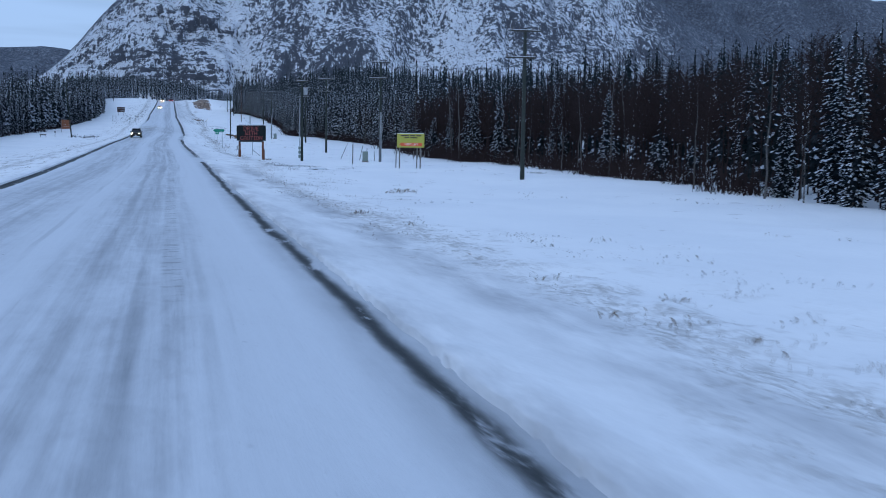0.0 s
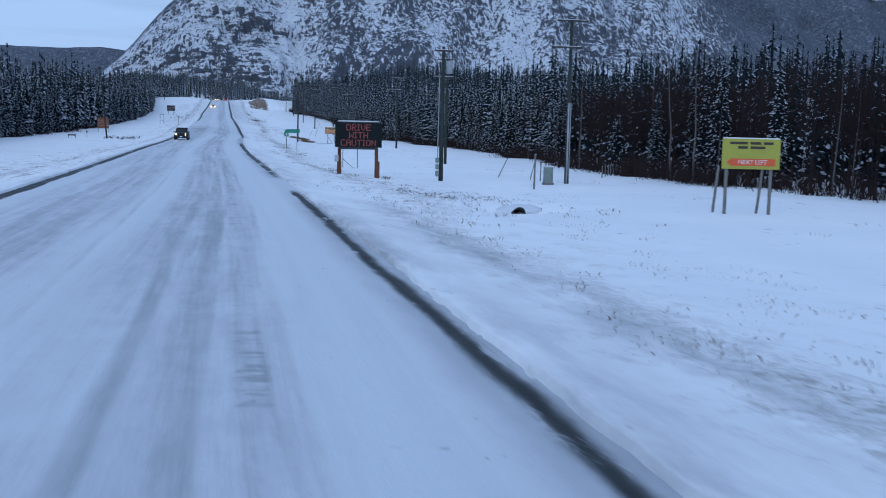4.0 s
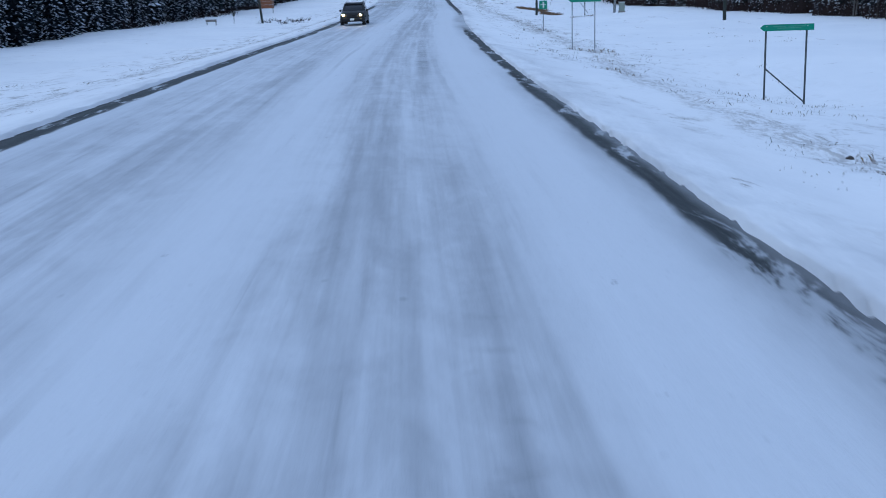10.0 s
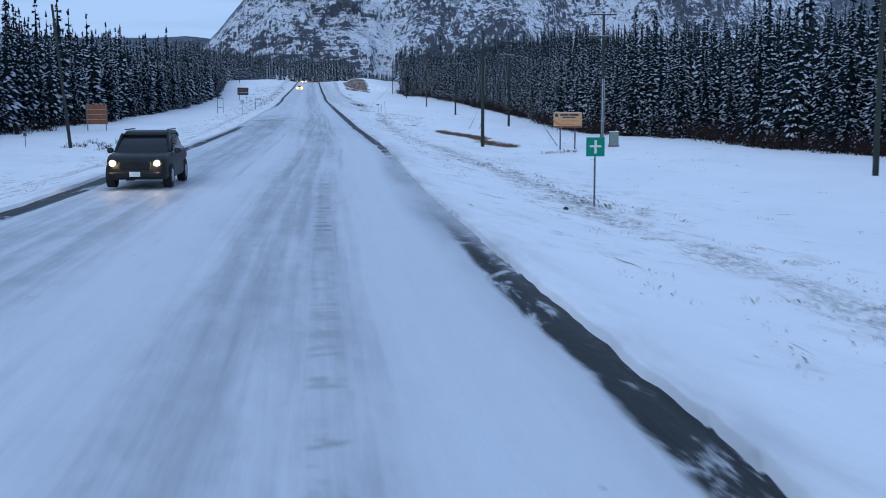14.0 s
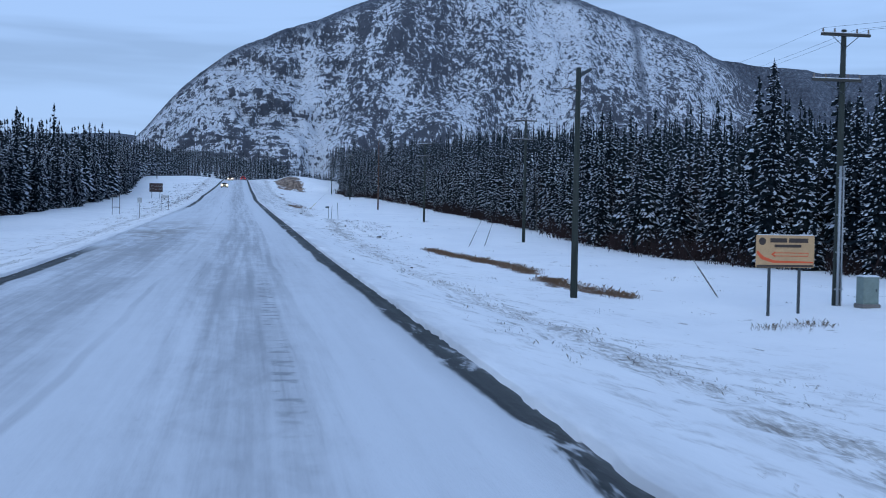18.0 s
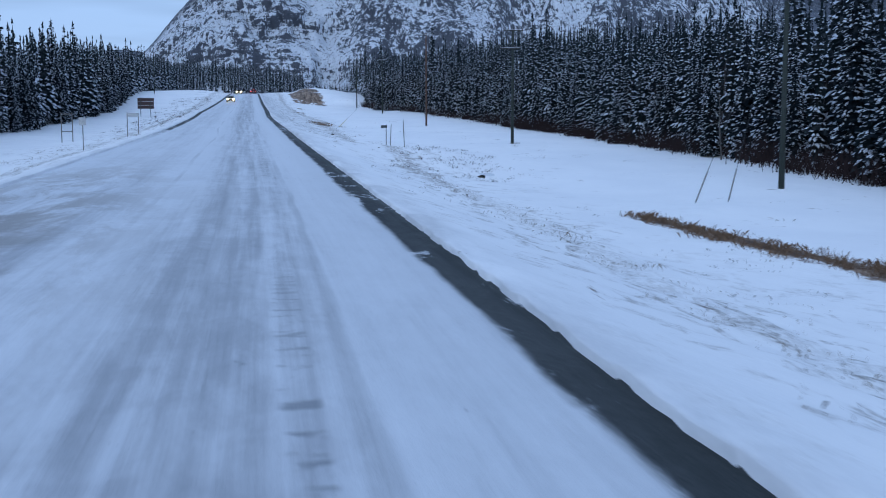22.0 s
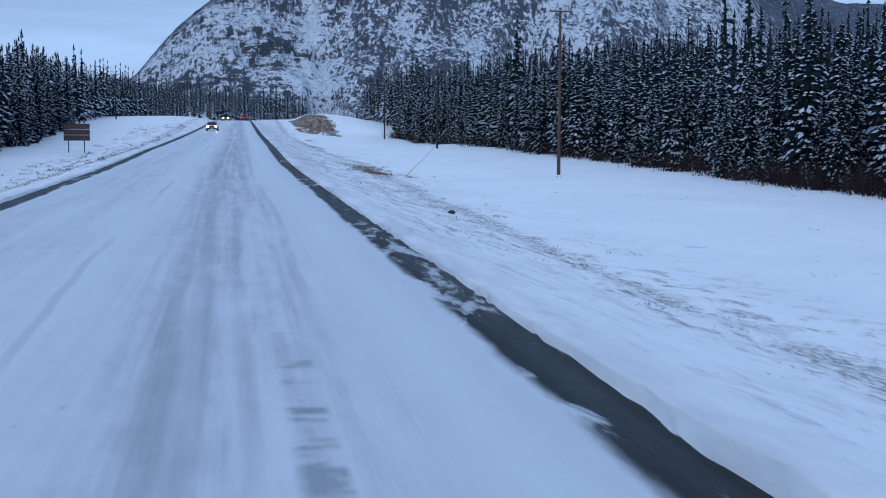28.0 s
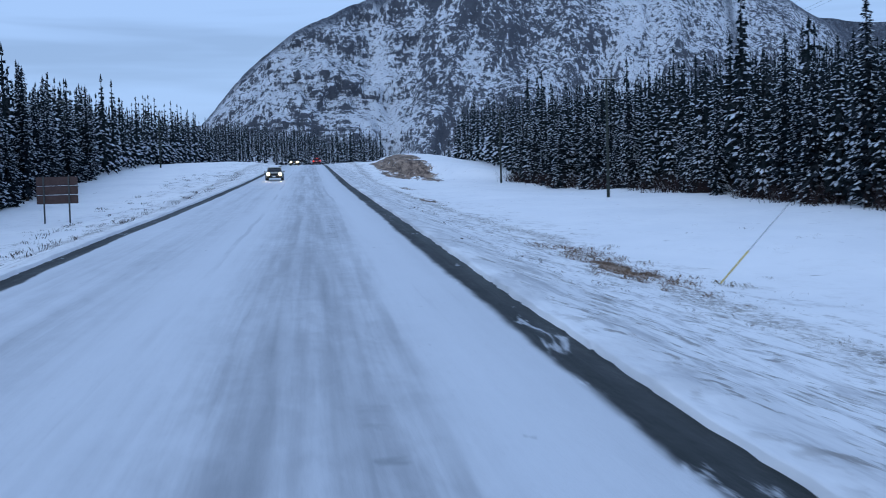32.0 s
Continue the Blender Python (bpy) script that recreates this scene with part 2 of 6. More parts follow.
def make_road():
    s = Shader("packed_snow_road", 0.55)
    dr, dl, y = s.attr("from_right"), s.attr("from_left"), s.axis("Y")
    lane = s.nodes.new("ShaderNodeCombineXYZ")
    s.put(dr, lane.inputs[0])
    s.put(y, lane.inputs[1])

    def streaks(scale, draw, detail=4.0, rough=0.6, warp=0.2):
        m = s.nodes.new("ShaderNodeMapping")
        m.inputs["Scale"].default_value = (1, draw, 1)
        s.links.new(lane.outputs[0], m.inputs["Vector"])
        n = s.nodes.new("ShaderNodeTexNoise")
        n.inputs["Scale"].default_value, n.inputs["Detail"].default_value = scale, detail
        n.inputs["Roughness"].default_value, n.inputs["Distortion"].default_value = rough, warp
        s.links.new(m.outputs[0], n.inputs["Vector"])
        return n.outputs["Fac"]

    def band(value, a, b, c, d):
        return s.calc("MULTIPLY", s.step(value, a, b), s.step(value, d, c))

    white, grey, ice, wet = (0.72, 0.745, 0.79), (0.34, 0.355, 0.39), (0.20, 0.215, 0.24), (0.016, 0.020, 0.021)
    # the wheel paths wander a little from side to side
    sway = s.calc("ADD", dr, s.calc("MULTIPLY", s.calc("SUBTRACT", streaks(0.25, 0.05, 4, 0.6), 0.5), 1.5))
    own, other = band(sway, 1.9, 3.1, 4.3, 6.2), band(sway, 6.0, 7.6, 9.2, 11.4)
    worn = s.calc("ADD", s.calc("MULTIPLY", own, 0.62), s.calc("MULTIPLY", other, s.step(y, 300, 345, 0.58, 0.30)))
    worn = s.calc("ADD", worn, s.calc("ADD", 0.27, s.calc("MULTIPLY", band(y, 255, 285, 310, 345), 0.22)))
    broad = s.step(streaks(0.8, 0.012, 3), 0.28, 0.70)
    lines = s.step(streaks(2.3, 0.016, 4, 0.6), 0.34, 0.70)
    hair = s.step(streaks(7.0, 0.030, 4, 0.6), 0.34, 0.74)
    smear = s.step(streaks(0.6, 0.16, 6, 0.68, 0.7), 0.36, 0.68)
    blot = s.step(streaks(1.8, 0.42, 5, 0.65, 0.5), 0.36, 0.70)
    tone = s.calc("ADD", s.calc("MULTIPLY", broad, 0.36), s.calc("ADD", s.calc("MULTIPLY", lines, 0.34), s.calc("MULTIPLY", hair, 0.16)))
    tone = s.calc("ADD", tone, s.calc("ADD", s.calc("MULTIPLY", smear, 0.26), s.calc("MULTIPLY", blot, 0.18)))
    col = s.mix(s.step(s.calc("MULTIPLY", tone, worn), 0.0, 1.0), white, grey)
    col = s.mix(s.calc("MULTIPLY", s.calc("MULTIPLY", s.step(s.calc("MULTIPLY", lines, hair), 0.45, 0.95), worn), 0.28), col, ice)
    # a few single tyre grooves with a thread of thrown-up snow beside them
    for at, wide, depth in ((2.55, 0.14, 0.26), (3.55, 0.18, 0.24), (4.45, 0.22, 0.28), (6.2, 0.12, 0.26)):
        off = s.calc("ADD", s.calc("SUBTRACT", dr, at), s.calc("MULTIPLY", s.calc("SUBTRACT", streaks(0.12, 0.25, 4, 0.6), 0.5), 1.1))
        groove = s.calc("MULTIPLY", s.step(s.calc("ABSOLUTE", off), wide, wide * 0.3), s.step(streaks(0.3, 0.16, 4, 0.65), 0.40, 0.60))
        thrown = s.calc("MULTIPLY", s.step(s.calc("ABSOLUTE", s.calc("ADD", off, wide * 1.3)), wide, wide * 0.2), s.step(streaks(0.3, 0.16, 4, 0.65), 0.36, 0.64))
        col = s.mix(s.calc("MULTIPLY", thrown, 0.35), s.mix(s.calc("MULTIPLY", groove, depth), col, ice), white)
    speck = s.step(s.noise(17, 4, 0.7, (1, 0.5, 1)), 0.60, 0.72)
    col = s.mix(s.calc("MULTIPLY", speck, 0.14), col, ice)
    chunk = s.calc("MULTIPLY", s.step(s.noise(3.2, 3, 0.6, (1, 0.8, 1)), 0.70, 0.74), s.step(s.noise(0.2, 3), 0.45, 0.6))
    col = s.mix(s.calc("MULTIPLY", chunk, 0.6), col, ice)
    # chattered ice over the rumble strip
    strip_on = s.step(s.noise(0.035, 2, stretch=(0.1, 1, 1)), 0.44, 0.56)
    chat = s.calc("MULTIPLY", band(dr, 2.83, 2.93, 3.16, 3.32), strip_on)
    ribs = s.step(s.noise(2.4, 4, 0.65, (0.45, 1.3, 1), 0.4), 0.52, 0.62)
    col = s.mix(s.calc("MULTIPLY", s.calc("MULTIPLY", chat, ribs), 0.80), col, ice)
    col = s.mix(s.calc("MULTIPLY", chat, 0.16), col, grey)
    # sand and slush dragged out of the side road
    slush = s.calc("MULTIPLY", s.attr("slush"), s.step(s.noise(0.55, 6, 0.7, (1, 0.3, 1), 0.6), 0.42, 0.60))
    col = s.mix(s.calc("MULTIPLY", slush, 0.75), col, (0.20, 0.18, 0.16))
    # a strip of wet bare asphalt along both edges
    ragged = s.calc("MULTIPLY", s.calc("SUBTRACT", s.noise(0.7, 6, 0.65, (1, 0.22, 1)), 0.5), 0.50)
    rr, ll = s.calc("ADD", dr, ragged), s.calc("ADD", dl, ragged)
    wide = s.attr("strip_width")
    core = s.calc("DIVIDE", rr, wide)
    strip_r = s.calc("MULTIPLY", s.step(core, 1.25, 0.60), s.attr("bare_right"))
    strip_r = s.calc("MULTIPLY", strip_r, s.calc("SUBTRACT", 1.0, s.calc("MULTIPLY", s.attr("feather"), s.step(rr, 0.32, -0.02, 0.0, 0.85))))
    strip_l = s.calc("MULTIPLY", s.step(ll, 0.72, 0.40), s.attr("bare_left"))
    strip = s.calc("MAXIMUM", strip_r, strip_l)
    # drifts of snow blown over the asphalt
    broken = s.step(s.noise(1.1, 6, 0.7, (1.3, 0.32, 1), 0.5), s.attr("drifted"), s.calc("ADD", s.attr("drifted"), 0.20))
    strip = s.calc("MULTIPLY", strip, s.step(broken, 0, 1, 0.30, 1.0))
    strip = s.step(strip, 0.08, 0.74)
    halo = s.calc("MULTIPLY", s.step(core, 2.4, 0.8), s.attr("skirt"))
    col = s.mix(s.calc("MULTIPLY", halo, s.step(s.noise(0.8, 5, 0.65, (1, 0.2, 1)), 0.25, 0.65, 0.30, 0.75)), col, (0.30, 0.315, 0.345))
    col = s.mix(strip, col, s.mix(s.noise(26, 3), wet, (0.036, 0.041, 0.042)))
    s.bump(s.calc("ADD", s.calc("MULTIPLY", tone, -0.5), s.calc("ADD", s.calc("MULTIPLY", s.noise(5, 6, 0.7, (1, 0.4, 1)), 0.8), s.calc("MULTIPLY", s.calc("MULTIPLY", chat, ribs), -0.6))), 0.5, 0.05)
    s.put(s.step(strip, 0.2, 0.9, 0.3, 0.10), s.bsdf.inputs["Specular IOR Level"])
    return s.done(col, s.step(tone, 0, 1, 0.7, 0.48))


def make_rock():
    """Broken rock under thin snow: ledges and seams stay dark, gullies and shelves hold the snow, stunted trees dot it."""
    s = Shader("snowy_mountain_rock", 0.9)
    zn = s.axis("Z", "Normal")
    # the blue haze of distance is put into the rock and snow colours
    rock = s.mix(s.noise(0.045, 7, 0.7, (1, 1, 1.6)), (0.028, 0.033, 0.046), (0.12, 0.132, 0.165))
    snow = s.mix(s.noise(0.02, 6, 0.65), (0.56, 0.60, 0.68), (0.82, 0.85, 0.90))
    fine = s.noise(0.10, 5, 0.70, (1, 1, 0.8), 0.4)
    seams = s.noise(0.045, 6, 0.70, (1.5, 1, 0.45), 1.1)
    cross = s.noise(0.055, 6, 0.68, (0.45, 1, 1.5), 1.0)
    broad = s.noise(0.011, 5, 0.6, (1.2, 1, 0.8), 0.8)
    tilt = s.nodes.new("ShaderNodeMapping")
    tilt.inputs["Rotation"].default_value = (0, radians(24), 0)
    tilt.inputs["Scale"].default_value = (0.30, 0.5, 2.1)
    g = s.nodes.new("ShaderNodeNewGeometry")
    s.links.new(g.outputs["Position"], tilt.inputs["Vector"])
    bed = s.nodes.new("ShaderNodeTexNoise")
    bed.inputs["Scale"].default_value, bed.inputs["Detail"].default_value, bed.inputs["Roughness"].default_value, bed.inputs["Distortion"].default_value = 0.050, 7.0, 0.72, 0.6
    s.links.new(tilt.outputs[0], bed.inputs["Vector"])
    cliff = s.attr("cliff")
    cover = s.calc("ADD", s.calc("ADD", s.calc("MULTIPLY", fine, 1.0), s.calc("MULTIPLY", seams, 0.85)), s.calc("ADD", s.calc("MULTIPLY", cross, 0.45), s.calc("MULTIPLY", broad, 0.22)))
    cover = s.calc("ADD", cover, s.calc("MULTIPLY", cliff, s.calc("SUBTRACT", s.calc("MULTIPLY", bed.outputs["Fac"], 1.5), 0.70)))
    cover = s.calc("ADD", s.calc("ADD", cover, s.calc("MULTIPLY", zn, 0.15)), s.attr("drift"))
    col = s.mix(s.step(s.calc("ADD", cover, s.attr("fan")), 1.38, 1.52), rock, snow)
    # scattered stunted trees, thicker in loose belts
    dots = s.step(s.noise(0.12, 4, 0.72, (1, 1, 0.6)), 0.56, 0.60)
    belts = s.step(s.noise(0.010, 5, 0.65, (0.8, 1, 1.8), 0.6), 0.40, 0.60, 0.25, 1.0)
    col = s.mix(s.calc("MULTIPLY", s.calc("MULTIPLY", dots, belts), 0.75), col, (0.050, 0.058, 0.074))
    s.bump(s.calc("ADD", seams, s.calc("ADD", fine, cross)), 0.8, 8.0)
    # tree cover, its colour paled and blued to stand in for distant haze
    wooded = s.mix(s.step(s.noise(0.11, 6, 0.8), 0.40, 0.66), (0.052, 0.062, 0.086), (0.15, 0.17, 0.215))
    col = s.mix(s.calc("MULTIPLY", s.attr("woods"), s.step(s.noise(0.05, 6, 0.75), 0.30, 0.58, 1.0, 0.80)), col, wooded)
    return s.done(col)


def make_needles(name, green, dusting):
    s = Shader(name, 0.75)
    col = s.mix(s.noise(2.0, 4), tuple(c * 0.55 for c in green), green)
    s.bsdf.inputs["Specular IOR Level"].default_value = 0.08
    frost = s.step(s.noise(1.6, 5, 0.65), 0.50, 0.64, 0.0, dusting)
    return s.done(s.mix(frost, col, (0.60, 0.64, 0.70)))


def make_wood(name, color, tall=True):
    s = Shader(name, 0.85)
    grain = s.noise(9, 5, 0.6, (4, 4, 0.12) if tall else (0.3, 4, 4), 0.3, "Object")
    col = s.mix(s.step(grain, 0.35, 0.65), tuple(c * 0.5 for c in color), color)
    col = s.mix(s.step(s.noise(0.8, 4, which="Object"), 0.5, 0.75, 0, 0.5), col, tuple(0.5 * c + 0.06 for c in color))
    s.bump(grain, 0.5, 0.02)
    return s.done(col)


SNOW, ROAD, ROCK = make_snow(), make_road(), make_rock()
NEEDLES = make_needles("spruce_needles", (0.009, 0.016, 0.023), 0.05)
NEEDLES_FAR = make_needles("spruce_needles_far", (0.009, 0.016, 0.020), 0.06)
TREE_SNOW = plain("branch_snow", (0.74, 0.77, 0.82), 0.8, 0, 0.15, 2.0)
BOUGH_SNOW = plain("bough_snow", (0.72, 0.77, 0.86), 0.8, 0, 0.35, 1.2)
BARK = make_wood("bark", (0.10, 0.08, 0.065))
PALE_BARK = make_wood("aspen_bark", (0.13, 0.125, 0.12))
TWIG = plain("bare_twigs", (0.034, 0.024, 0.024), 0.9)
TWIG.node_tree.nodes["Principled BSDF"].inputs["Specular IOR Level"].default_value = 0.1
STRAW = plain("dry_grass", (0.19, 0.15, 0.105), 0.9, vary=0.5)
RUST = plain("rusty_dry_grass", (0.20, 0.13, 0.08), 0.9, vary=0.5)
SOIL = plain("frozen_soil", (0.06, 0.05, 0.045), 0.95, vary=0.5, scale=1.0)
POLE_GREEN = make_wood("treated_pole", (0.034, 0.044, 0.037))
POLE_BROWN = make_wood("brown_pole", (0.13, 0.075, 0.055))
ARM_WOOD = make_wood("crossarm_timber", (0.055, 0.055, 0.05), False)
POST_WOOD = make_wood("stained_post", (0.15, 0.06, 0.032))
GREY_WOOD = make_wood("weathered_post", (0.22, 0.21, 0.20))
STEEL = plain("galvanised_steel", (0.46, 0.48, 0.50), 0.45, 0.7, 0.3)
DARK_STEEL = plain("dark_steel", (0.07, 0.08, 0.085), 0.5, 0.4)
BLACK = plain("matt_black", (0.022, 0.025, 0.028), 0.55)
SIGN_BACK = plain("sign_panel_black", (0.011, 0.016, 0.018), 0.6, vary=0.15)
for dull in (SIGN_BACK, BLACK):
    dull.node_tree.nodes["Principled BSDF"].inputs["Specular IOR Level"].default_value = 0.12
YELLOW = plain("sign_yellow", (0.37, 0.37, 0.05), 0.45, vary=0.12)
SIGN_RED = plain("sign_red", (0.62, 0.10, 0.03), 0.45, vary=0.12)
SIGN_GREEN = plain("sign_green", (0.004, 0.20, 0.12), 0.4, vary=0.15)
SIGN_WHITE = plain("sign_white", (0.70, 0.72, 0.72), 0.45, vary=0.15)
SIGN_PALE = plain("sign_faint_green", (0.06, 0.27, 0.19), 0.5)
SIGN_ORANGE = plain("sign_orange", (0.50, 0.33, 0.165), 0.5, vary=0.15)
SIGN_BROWN = plain("sign_brown", (0.055, 0.028, 0.026), 0.55, vary=0.3)
SIGN_TEXT = plain("sign_dark_text", (0.05, 0.035, 0.03), 0.6)
CABINET = plain("cabinet_green_grey", (0.20, 0.25, 0.23), 0.5, vary=0.2)
CERAMIC = plain("insulator", (0.12, 0.10, 0.09), 0.25)
LED = glow("amber_led", (0.20, 0.035, 0.03), 0.03)
PIPE = plain("corrugated_pipe", (0.10, 0.10, 0.10), 0.5, 0.5)
GUARD = plain("yellow_guy_guard", (0.55, 0.44, 0.10), 0.5)
WIRE = plain("wire", (0.05, 0.055, 0.06), 0.5, 0.5)
CAR_BLACK = plain("car_paint_black", (0.004, 0.0045, 0.005), 0.4, vary=0.2)
CAR_RED = plain("car_paint_red", (0.11, 0.010, 0.014), 0.25, vary=0.2)
CAR_SILVER = plain("car_paint_pale", (0.42, 0.41, 0.38), 0.28, 0.3)
GLASS = plain("car_glass", (0.015, 0.018, 0.022), 0.06, vary=0.1)
TYRE = plain("tyre_rubber", (0.02, 0.02, 0.02), 0.85)
HEADLIGHT = glow("headlight", (1.0, 0.6, 0.2), 45.0)
TAILLIGHT = glow("taillight", (1.0, 0.03, 0.02), 3.5)


# ---- shapes ----
def mesh_of(name, verts, faces, mats, index=None, smooth=False):
    me = bpy.data.meshes.new(name)
    me.from_pydata(verts, [], faces)
    for m in mats:
        me.materials.append(m)
    if index is not None:
        me.polygons.foreach_set("material_index", np.asarray(index, np.int32))
    if smooth:
        me.polygons.foreach_set("use_smooth", np.ones(len(me.polygons), bool))
    me.update()
    return me


def part(name, bm, material, parent=None, label="", smooth=False):
    """Links a bmesh as one mesh object, under a thing or a part where one is given."""
    me = bpy.data.meshes.new(name)
    bm.to_mesh(me)
    bm.free()
    me.materials.append(material)
    if smooth:
        me.polygons.foreach_set("use_smooth", np.ones(len(me.polygons), bool))
    ob = new(name, me)
    if parent is not None:
        ob.parent = parent
    return tagged(ob, label)


def box(sx, sy, sz, at=(0, 0, 0), bevel=0.01, turn=None):
    """A bevelled block whose centre lies at the given place."""
    bm = bmesh.new()
    m = Matrix.Translation(at) @ (turn or Matrix.Identity(4)) @ Matrix.Diagonal((sx, sy, sz, 1))
    bmesh.ops.create_cube(bm, size=1, matrix=m)
    if bevel:
        bmesh.ops.bevel(bm, geom=bm.edges[:], offset=bevel, segments=1, affect="EDGES", clamp_overlap=True)
    return bm


def rod(a, b, r0, r1=None, sides=10, caps=True):
    """A straight round bar from a to b."""
    a, b = Vector(a), Vector(b)
    d = b - a
    m = Matrix.Translation((a + b) / 2) @ d.to_track_quat("Z", "Y").to_matrix().to_4x4()
    bm = bmesh.new()
    bmesh.ops.create_cone(bm, cap_ends=caps, segments=sides, radius1=r0, radius2=r0 if r1 is None else r1, depth=d.length, matrix=m)
    return bm


def outline(points, thick, at=(0, 0, 0), facing=Matrix.Identity(4)):
    """A flat plate cut to an outline in x and z, with thickness along y."""
    bm = bmesh.new()
    front = [bm.verts.new((x, -thick / 2, z)) for x, z in points]
    face = bm.faces.new(front)
    made = bmesh.ops.extrude_face_region(bm, geom=[face])
    bmesh.ops.translate(bm, vec=(0, thick, 0), verts=[v for v in made["geom"] if isinstance(v, bmesh.types.BMVert)])
    bmesh.ops.recalc_face_normals(bm, faces=bm.faces[:])
    bmesh.ops.transform(bm, matrix=Matrix.Translation(at) @ facing, verts=bm.verts[:])
    return bm


def thing(name, x, y, z, label, category, group="", turn=0.0):
    e = new(name)
    e.matrix_world = pose(x, y, z, 0, 0, turn)
    return tagged(e, label, category, group)


def words(text, size, material, parent, at, label="", name="lettering"):
    """Raised letters that face the oncoming camera (towards -y)."""
    cu = bpy.data.curves.new(name, "FONT")
    cu.body, cu.size, cu.extrude, cu.align_x, cu.align_y = text, size, 0.004, "CENTER", "CENTER"
    tmp = bpy.data.objects.new(name, cu)
    scene.collection.objects.link(tmp)
    bpy.context.view_layer.update()
    me = bpy.data.meshes.new_from_object(tmp)
    bpy.data.objects.remove(tmp)
    me.materials.clear()
    me.materials.append(material)
    ob = new(name, me)
    ob.parent = parent
    ob.matrix_local = pose(*at, 90, 0, 0)
    return tagged(ob, label)


LATTICE = np.random.default_rng(5).random((257, 257))


def field(x, y, seed=0):
    """Smooth noise from -1 to 1 with cells of one metre."""
    x, y = np.asarray(x, float) + seed * 17.31, np.asarray(y, float) + seed * 5.77
    i, j = np.floor(x).astype(int), np.floor(y).astype(int)
    u, v = x - i, y - j
    u, v = u * u * (3 - 2 * u), v * v * (3 - 2 * v)
    i0, i1, j0, j1 = i % 256, (i + 1) % 256, j % 256, (j + 1) % 256
    return 2 * ((LATTICE[i0, j0] * (1 - u) + LATTICE[i1, j0] * u) * (1 - v) + (LATTICE[i0, j1] * (1 - u) + LATTICE[i1, j1] * u) * v) - 1


def fractal(x, y, octaves=4, seed=0, rough=0.5):
    return sum(rough**k * field(x * 2.03**k, y * 2.03**k, seed + k) for k in range(octaves))


# ---- the lie of the land ----
def table(y, rows):
    a = np.array(rows, float)
    return np.interp(y, a[:, 0], a[:, 1])
def smooth_table(y, rows, w=12.0):
    return sum(table(np.asarray(y, float) + o, rows) for o in (-w, -w / 2, 0, w / 2, w)) / 5
ROAD_Z = [(-400, 9), (-60, 2.0), (0, 0.48), (28, -0.07), (55, -0.58), (81, -1.0), (107, -1.34), (134, -1.55), (161, -1.66), (188, -1.74), (216, -1.82), (243, -1.68), (269, -1.56), (298, -1.48), (327, -1.24), (357, -0.88), (387, -0.41), (416, 0.16), (447, 0.82), (500, 2.15), (560, 4.0), (620, 6.1), (680, 8.2), (720, 9.4), (750, 10.1), (780, 10.4), (820, 10.3), (900, 9.6), (1200, 8), (2000, 4), (9000, 0)]
RIGHT_X = [(-60, 3.0), (10, 3.0), (60, 3.1), (100, 3.3), (140, 3.05), (170, 2.55), (200, 2.6), (232, 3.0), (250, 3.75), (265, 3.7), (315, 4.15), (340, 4.32), (400, 4.25), (430, 4.0), (442, 3.92), (458, 3.7), (476, 3.9), (492, 4.1), (560, 4.1), (720, 4.6), (900, 6)]
LEFT_X = [(-60, -8.2), (70, -8.3), (110, -8.8), (160, -8.8), (190, -8.6), (215, -8.0), (250, -7.4), (281, -7.1), (328, -7.3), (370, -7.3), (395, -7.0), (440, -6.9), (460, -6.8), (490, -7.3), (510, -7.0), (550, -6.7), (600, -6.2), (690, -5.7), (760, -5.6), (900, -5.5)]
DROP_R = [(-60, 0.3), (80, 0.5), (140, 0.85), (200, 1.1), (290, 1.6), (360, 2.0), (440, 2.1), (560, 2.1), (640, 2.6), (665, 2.2), (705, .6), (740, -0.1), (790, -0.9), (900, 0)]
DROP_L = [(-60, 0.6), (120, 0.8), (220, 1.4), (300, 2.0), (400, 1.6), (500, 1.9), (545, 1.9), (600, 1.0), (670, -0.2), (740, -1.0), (790, -1.3), (900, 0)]
SHAPE = [(-1, 0), (0, 0), (1.0, 0.06), (4.5, 0.62), (8, 1.0), (13, 1.18), (22, 1.0), (60, 0.85), (400, 0.6)]
DIPS = [(14.5, 388, -1.25, 8.0, 8.5), (20.5, 97, -0.5, 9.0, 14.0), (13.4, 178, 0.95, 3.4, 9.0), (12.7, 104.2, 0.72, 1.7, 2.4), (16.3, 374.5, 0.42, 2.5, 4.0), (23.0, 358, 0.35, 4.0, 6.0), (31.0, 600, 0.3, 6.0, 60.0)]
def road_z(y): return smooth_table(y, ROAD_Z)
